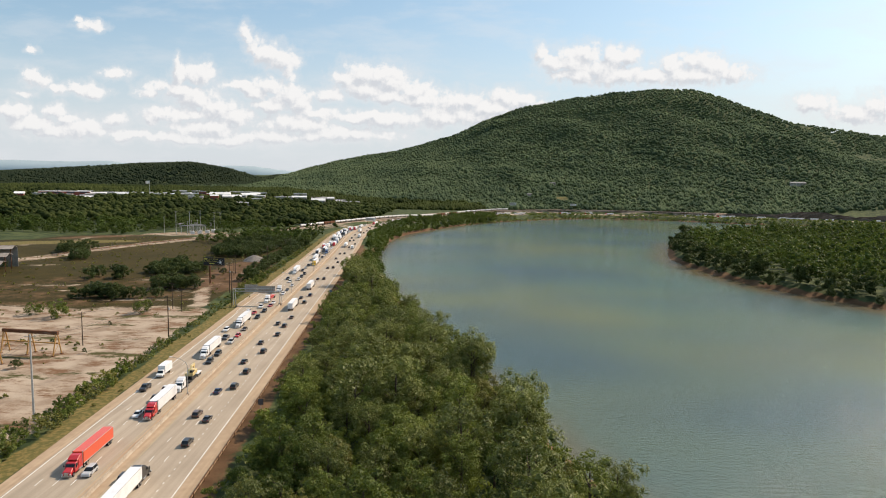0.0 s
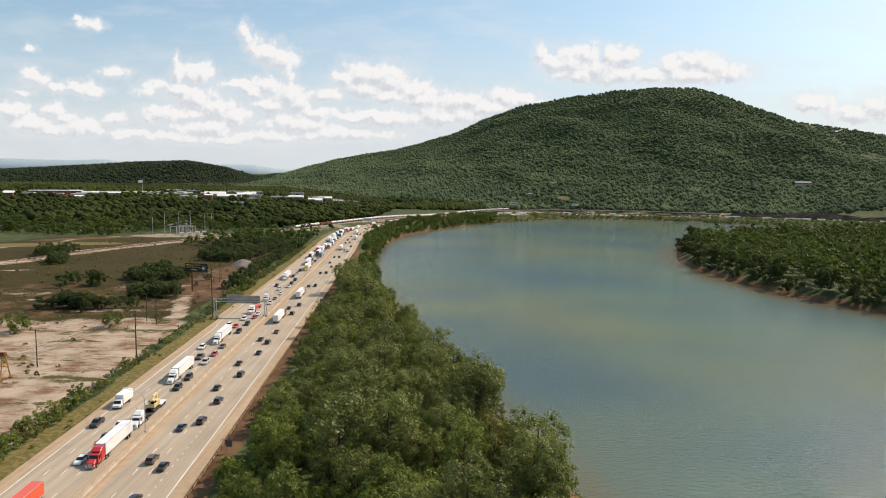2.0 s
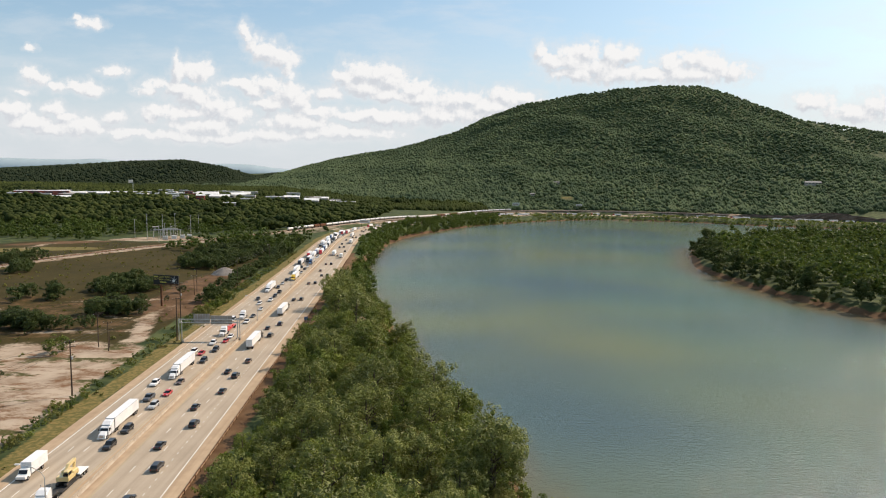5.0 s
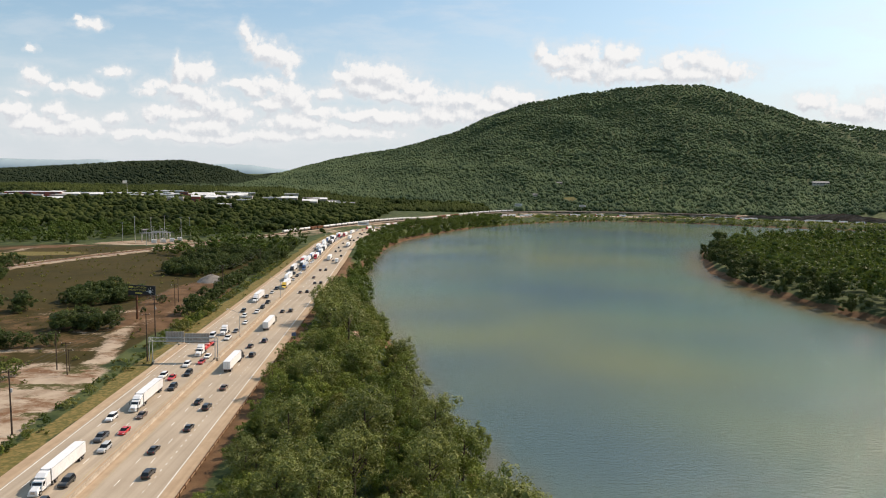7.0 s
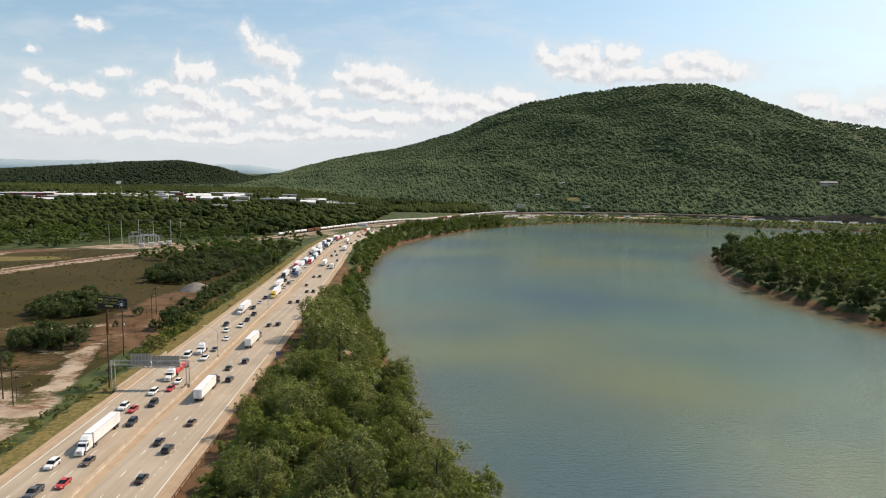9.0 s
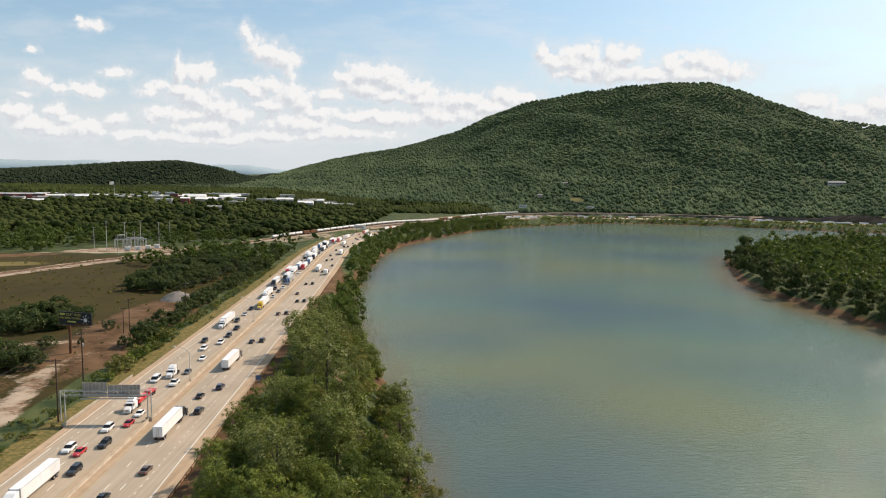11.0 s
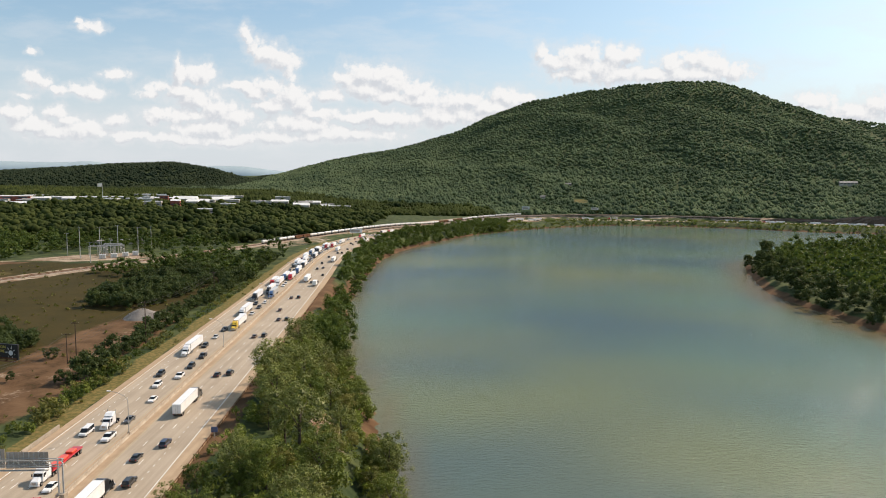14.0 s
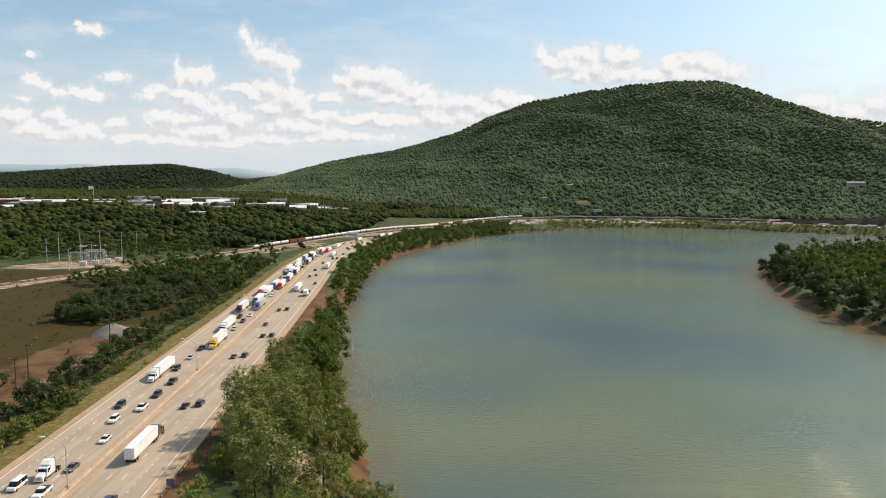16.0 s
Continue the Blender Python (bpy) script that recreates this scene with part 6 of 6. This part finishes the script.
def billboard():
    x, y = -145, 428
    z = ground_at(x, y)
    ob = thing("billboard", "black roadside billboard with yellow lettering on a rusty steel post", "billboard", "", pose(x, y, z, 0, 0, -14))
    part("post", rod(bmesh.new(), (-3.5, 0.5, -0.5), (-3.5, 0.5, 12), 0.55, 0.5, 10), RUST, ob)
    panel = part("panel", soften(boxes((-7.6, 7.6, -0.35, 0.25, 12.0, 17.0)), 0.05), BOARD, ob)
    part("edge_trim", boxes((-7.7, 7.7, -0.40, -0.36, 16.95, 17.05), (-7.7, 7.7, -0.40, -0.36, 11.95, 12.06)), CHASSIS, panel)
    part("catwalk", boxes((-7.6, 7.6, -1.3, -0.4, 11.45, 11.55)), RUST, ob, "rusty steel catwalk under the panel")
    for k in range(5):
        part("bracket", boxes((-6.6 + 3.3 * k, -6.5 + 3.3 * k, -1.3, -0.3, 11.55, 12.0)), RUST, ob)
    part("brand_bar", boxes((-7.2, -4.7, -0.40, -0.36, 15.6, 16.5)), LETTER, panel, "plain yellow bar of lettering")
    lettering("CAST IRON", 1.35, -4.3, 15.58, -0.38, LETTER, panel)
    lettering("FACTORY STORE", 1.2, -7.2, 14.2, -0.38, LETTER, panel)
    part("price_bar", boxes((-3.6, 0.4, -0.40, -0.36, 12.9, 13.5)), LETTER, panel)
    part("lower_stripe", boxes((-0.5, 7.2, -0.40, -0.37, 12.1, 12.6)), RUST, panel)
    bm = bmesh.new()
    for k in range(7):
        a = 0.5 + k * 2 * math.pi / 7
        far = 2.7 if k % 2 else 2.1
        q = [(4.9 + math.cos(a + d) * r, -0.385, 14.4 + max(-2.3, min(2.4, math.sin(a + d) * r))) for d, r in ((-0.36, 0.9), (0.0, far), (0.36, 0.9))]
        bm.faces.new([bm.verts.new(v) for v in q])
    bmesh.ops.solidify(bm, geom=bm.faces[:], thickness=0.02)
    part("white_burst", bm, CHALK, panel, "white spiky burst shape")
    part("round_emblem", rod(bmesh.new(), (4.9, -0.40, 14.2), (4.9, -0.44, 14.2), 1.35, 1.35, 20), CHASSIS, panel)
    part("emblem_centre", rod(bmesh.new(), (4.9, -0.44, 14.2), (4.9, -0.48, 14.2), 0.85, 0.85, 16), CHALK, panel)


billboard()


def far_board(x, y, w, h, lift, turn, back=False):
    z = ground_at(x, y)
    ob = thing("billboard", "pale roadside billboard far along the highway", "billboard", "", pose(x, y, z, 0, 0, turn))
    for sx in (-0.3, 0.3):
        part("post", rod(bmesh.new(), (sx * w, 0, -0.5), (sx * w, 0, lift + h * 0.5), 0.35, 0.3, 7), RUST, ob)
    part("panel", boxes((-w / 2, w / 2, -0.3, -0.1, lift, lift + h)), CHALK if not back else SIGNBACK, ob)
    part("picture_bar", boxes((-w * 0.4, w * 0.3, -0.36, -0.28, lift + h * 0.25, lift + h * 0.7)), SIGNBACK, ob)


far_board(190, 1648, 17, 6.5, 9, -8)
far_board(345, 1668, 15, 5, 8, -12)
far_board(-108, 1075, 16, 5, 6, 5)


def crane():
    """Disused travelling crane frames on the hardstanding."""
    for x, y, turn, long in ((-157, 252, -10, 24), (-166, 236, -10, 16)):
        ob = thing("gantry_crane", "rusty ochre steel gantry crane standing on the concrete lot", "crane", "disused cranes", pose(x, y, ground_at(x, y), 0, 0, turn))
        part("main_beam", soften(boxes((-long / 2, long / 2, -0.6, 0.6, 8.0, 9.3)), 0.05), RUST, ob, "brown rusted girder")
        part("lower_beam", boxes((-long / 2, long / 2, -0.2, 0.2, 4.4, 4.8)), YELLOW, ob)
        for lx in (-long / 2 + 0.6, 0.0, long / 2 - 0.6):
            for sy in (-1, 1):
                leg = part("leg", rod(bmesh.new(), (lx, sy * 2.2, 0), (lx, sy * 0.5, 8.2), 0.26, 0.22, 6), YELLOW, ob)
                part("foot", boxes((lx - 0.5, lx + 0.5, sy * 2.2 - 0.5, sy * 2.2 + 0.5, -0.3, 0.25)), RUST, leg)
            for z0, z1 in ((0.8, 4.4), (4.6, 7.8)):
                part("brace", rod(bmesh.new(), (lx, -2.0 + z0 * 0.2, z0), (lx, 2.0 - z1 * 0.2, z1), 0.1, 0.1, 5), YELLOW, ob)


crane()


def old_shed():
    x, y = -320, 455
    ob = thing("old_shed", "derelict open-sided industrial shed with stepped grey roofs", "shed", "", pose(x, y, ground_at(x, y), 0, 0, 18))
    for k, (y0, y1, z) in enumerate(((-22, -6, 6.0), (-8, 8, 10.0), (6, 20, 14.0))):
        part("roof", side([(y0, z), (y0, z + 0.25), ((y0 + y1) / 2, z + 2.2), (y1, z + 0.25), (y1, z), ((y0 + y1) / 2, z + 1.9)], 22), SHED, ob)
        for xx in (-21, -10.5, 0, 10.5, 21):
            part("column", boxes((xx - 0.25, xx + 0.25, y0 + 0.3, y0 + 0.8, -0.5, z + 0.2)), RUST, ob)
    part("wall", boxes((-22, 22, 19.4, 19.8, -0.5, 14.2)), SHED, ob)
    part("wall", boxes((-22, -21.7, -8, 19.4, -0.5, 10.0)), SHED, ob)


old_shed()


def road_sign(y, off, w, h, mat, label):
    p, turn = on_road(S_AT_Y(y), off, -0.3)
    ob = thing("road_sign", label, "road sign", "", pose(*p, 0, 0, turn))
    part("post", boxes((-0.06, 0.06, -0.06, 0.06, -0.3, 2.2)), STEEL, ob)
    part("panel", soften(boxes((-w / 2, w / 2, -0.1, -0.04, 1.6, 1.6 + h)), 0.01), mat, ob)


road_sign(392, 23.6, 1.8, 1.6, paint("blue"), "small blue service sign beside the guardrail")
road_sign(192, 25.2, 1.6, 1.8, paint("grey"), "small grey square sign beside the guardrail")


def gravel_heap():
    x, y = -152, 548
    rng = np.random.RandomState(9)
    v, f = [], []
    n, m = 28, 8
    for j in range(m + 1):
        r = 1 - j / m
        for i in range(n):
            a = 2 * math.pi * i / n
            k = 1 + 0.10 * math.sin(3 * a + 1) + 0.06 * rng.uniform(-1, 1)
            v.append((x + math.cos(a) * 11.5 * r * k, y + math.sin(a) * 8.0 * r * k, ground_at(x, y) - 0.6 + 5.6 * (1 - r ** 1.5) * (1 + 0.05 * rng.uniform(-1, 1))))
    for j in range(m):
        for i in range(n):
            a, b = j * n + i, j * n + (i + 1) % n
            f += [(a, b, b + n), (a, b + n, a + n)]
    tagged(new("gravel_heap", raw_mesh("gravel_heap", v, f, GRAVEL, True)), "large heap of pale grey gravel on the dirt yard", "gravel heap", "", "stuff")


gravel_heap()


# ---- the substation ----
def substation():
    tall = "tall pale steel mast in the substation yard"
    tops = [utility_pole(x, y, h, STEEL, tall, 1) for x, y, h in ((-307, 778, 27), (-294, 786, 26), (-290, 810, 26), (-276, 819, 24), (-283, 863, 21), (-281, 745, 17), (-289, 779, 17), (-285, 786, 17), (-330, 800, 20))]
    for a, b in ((0, 1), (1, 2), (2, 3), (3, 4), (0, 8), (5, 6)):
        wire(tops[a], tops[b], 1.0, 0.06)
    for x, y in ((-300, 795), (-288, 800), (-296, 812)):
        ob = thing("switchgear_frame", "galvanised steel switchgear frame in the substation", "electrical frame", "substation frames", pose(x, y, ground_at(x, y), 0, 0, 15))
        for lx in (-7, 0, 7):
            for ly in (-2.5, 2.5):
                part("column", boxes((lx - 0.2, lx + 0.2, ly - 0.2, ly + 0.2, -0.4, 9)), STEEL, ob)
        for ly in (-2.5, 2.5):
            part("beam", boxes((-7.3, 7.3, ly - 0.25, ly + 0.25, 8.6, 9.2)), STEEL, ob)
        part("cross_beam", boxes((-7.2, -6.8, -2.5, 2.5, 5.6, 5.9), (6.8, 7.2, -2.5, 2.5, 5.6, 5.9)), STEEL, ob)
    for x, y in ((-281, 784), (-276, 794), (-272, 804), (-287, 776)):
        ob = thing("transformer", "off-white electrical transformer on a concrete pad", "transformer", "substation transformers", pose(x, y, ground_at(x, y), 0, 0, 25))
        part("pad", boxes((-3.4, 3.4, -2.6, 2.6, -0.5, 0.3)), CONC, ob)
        part("tank", soften(boxes((-2.4, 2.4, -1.6, 1.6, 0.3, 3.8)), 0.1), WHITE, ob)
        for k in range(4):
            part("radiator", boxes((-2.2 + k * 1.2, -1.6 + k * 1.2, -2.3, -1.6, 0.8, 3.4)), TANK, ob)
        for k in range(3):
            part("bushing", rod(bmesh.new(), (-1.4 + k * 1.4, 0, 3.8), (-1.4 + k * 1.4, 0, 5.4), 0.18, 0.1, 7), RUST, ob)
    ob = thing("control_building", "long low cream substation building with a flat roof", "building", "", pose(-330, 893, ground_at(-330, 893), 0, 0, 38))
    part("wall", boxes((-24, 24, -5, 5, -1, 4.2)), CREAM, ob)
    part("roof", boxes((-24.6, 24.6, -5.6, 5.6, 4.2, 4.7)), ROOF_G, ob)
    for k in range(8):
        part("window", boxes((-21 + k * 5.6, -19 + k * 5.6, -5.06, -4.9, 1.4, 2.8)), PANE, ob)


substation()


# ---- the town ----
def building(x, y, w, d, h, turn, wall, roof, label, kind="flat"):
    z, h = ground_at(x, y), h * 1.1
    ob = thing("building", label, "building", "buildings of the town", pose(x, y, z, 0, 0, turn))
    part("wall", boxes((-w / 2, w / 2, -d / 2, d / 2, -3, h)), wall, ob)
    if kind == "gable":
        part("roof", side([(-d / 2 - 0.6, h), (-d / 2 - 0.6, h + 0.3), (0, h + d * 0.22), (d / 2 + 0.6, h + 0.3), (d / 2 + 0.6, h)], w / 2 + 0.5), roof, ob)
    else:
        part("roof", boxes((-w / 2 - 0.4, w / 2 + 0.4, -d / 2 - 0.4, d / 2 + 0.4, h, h + 0.7)), roof, ob)
        part("rooftop_unit", boxes((-w * 0.2, -w * 0.2 + 3, -1.5, 1.5, h + 0.7, h + 2.3)), STEEL, ob)
    n = max(2, min(4, int(w / 11)))
    rows = 2 if h > 10 else 1
    for r in range(rows):
        for k in range(n):
            xx = -w / 2 + (k + 0.5) * w / n
            zz = h * (0.30 + 0.42 * r)
            part("window", boxes((xx - w / n * 0.3, xx + w / n * 0.3, -d / 2 - 0.08, -d / 2 + 0.1, zz, zz + min(2.2, h * 0.22))), PANE, ob)


for b in TOWN:
    building(*b)


def flagpole():
    x, y = -640, 1480
    ob = thing("flagpole", "tall white flagpole flying a pale flag above the trees", "flagpole", "", pose(x, y, ground_at(x, y)))
    part("pole", rod(bmesh.new(), (0, 0, -1), (0, 0, 38), 0.35, 0.2, 8), WHITE, ob)
    bm = bmesh.new()
    rows = [[bm.verts.new((-k * 1.3, 0.5 * math.sin(k * 1.1), 31.5 + j * 6 - 0.12 * k)) for k in range(8)] for j in range(2)]
    for k in range(7):
        bm.faces.new((rows[0][k], rows[0][k + 1], rows[1][k + 1], rows[1][k]))
    bmesh.ops.solidify(bm, geom=bm.faces[:], thickness=0.06)
    part("flag", bm, CHALK, ob)


flagpole()


def mountain_house(x, y, w, d, h, turn, label):
    z = ground_at(x, y) - 1.5
    ob = thing("house", label, "house", "houses on the mountain", pose(x, y, z + 3, 0, 0, turn))
    part("wall", boxes((-w / 2, w / 2, -d / 2, d / 2, -6, h)), CREAM, ob)
    part("roof", side([(-d / 2 - 0.8, h), (-d / 2 - 0.8, h + 0.3), (0, h + d * 0.3), (d / 2 + 0.8, h + 0.3), (d / 2 + 0.8, h)], w / 2 + 0.8), ROOF_G, ob)
    for k in range(5):
        xx = -w / 2 + (k + 0.5) * w / 5
        part("window", boxes((xx - w * 0.06, xx + w * 0.06, -d / 2 - 0.1, -d / 2 + 0.1, h * 0.35, h * 0.75)), PANE, ob)


for spec in HOUSES:
    mountain_house(*spec)


# ---- cut rock above the far road ----
def rock_cut():
    rng = np.random.RandomState(31)
    s0 = float(ROAD_S[np.argmin(np.abs(ROAD_LINE[:, 0] - 640) + (ROAD_LINE[:, 1] < 1000) * 9e9)])
    ss = np.arange(s0, S_FAR, 9.0)
    v, f = [], []
    m = 5
    for i, s in enumerate(ss):
        tall = 16 * min(1.0, i / 14) * (0.75 + 0.3 * math.sin(i * 0.31) + 0.15 * rng.rand())
        for j in range(m + 1):
            t = j / m
            p, _ = on_road(s, -27 - 5 * t - rng.uniform(0, 2.4), -1.5 + (tall + 1.5) * t)
            v.append(tuple(p))
    for i in range(len(ss) - 1):
        for j in range(m):
            a, b = i * (m + 1) + j, (i + 1) * (m + 1) + j
            f += [(a, a + 1, b + 1), (a, b + 1, b)]
    tagged(new("rock_cutting", raw_mesh("rock_cutting", v, f, ROCK)), "brown blasted rock face above the riverside highway", "rock face", "", "structure")


rock_cut()


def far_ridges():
    """Ridges at the edge of sight, blue from the haze put into their colour."""
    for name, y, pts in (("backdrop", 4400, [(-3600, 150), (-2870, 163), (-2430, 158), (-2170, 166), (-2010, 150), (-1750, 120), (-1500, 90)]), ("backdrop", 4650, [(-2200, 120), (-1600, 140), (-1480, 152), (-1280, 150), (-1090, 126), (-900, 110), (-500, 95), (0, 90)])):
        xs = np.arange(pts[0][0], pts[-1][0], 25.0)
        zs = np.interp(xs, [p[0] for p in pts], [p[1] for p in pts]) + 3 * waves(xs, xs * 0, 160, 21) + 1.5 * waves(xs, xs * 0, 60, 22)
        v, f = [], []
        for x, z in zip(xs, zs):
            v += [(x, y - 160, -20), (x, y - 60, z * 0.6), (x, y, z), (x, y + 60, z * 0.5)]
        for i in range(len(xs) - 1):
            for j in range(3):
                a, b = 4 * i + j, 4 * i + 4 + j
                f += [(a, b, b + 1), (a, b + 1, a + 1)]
        tagged(new(name, raw_mesh(name, v, f, HAZE, True)), "wooded ridge on the horizon, tinted blue-green for haze", "ridge", "", "structure")


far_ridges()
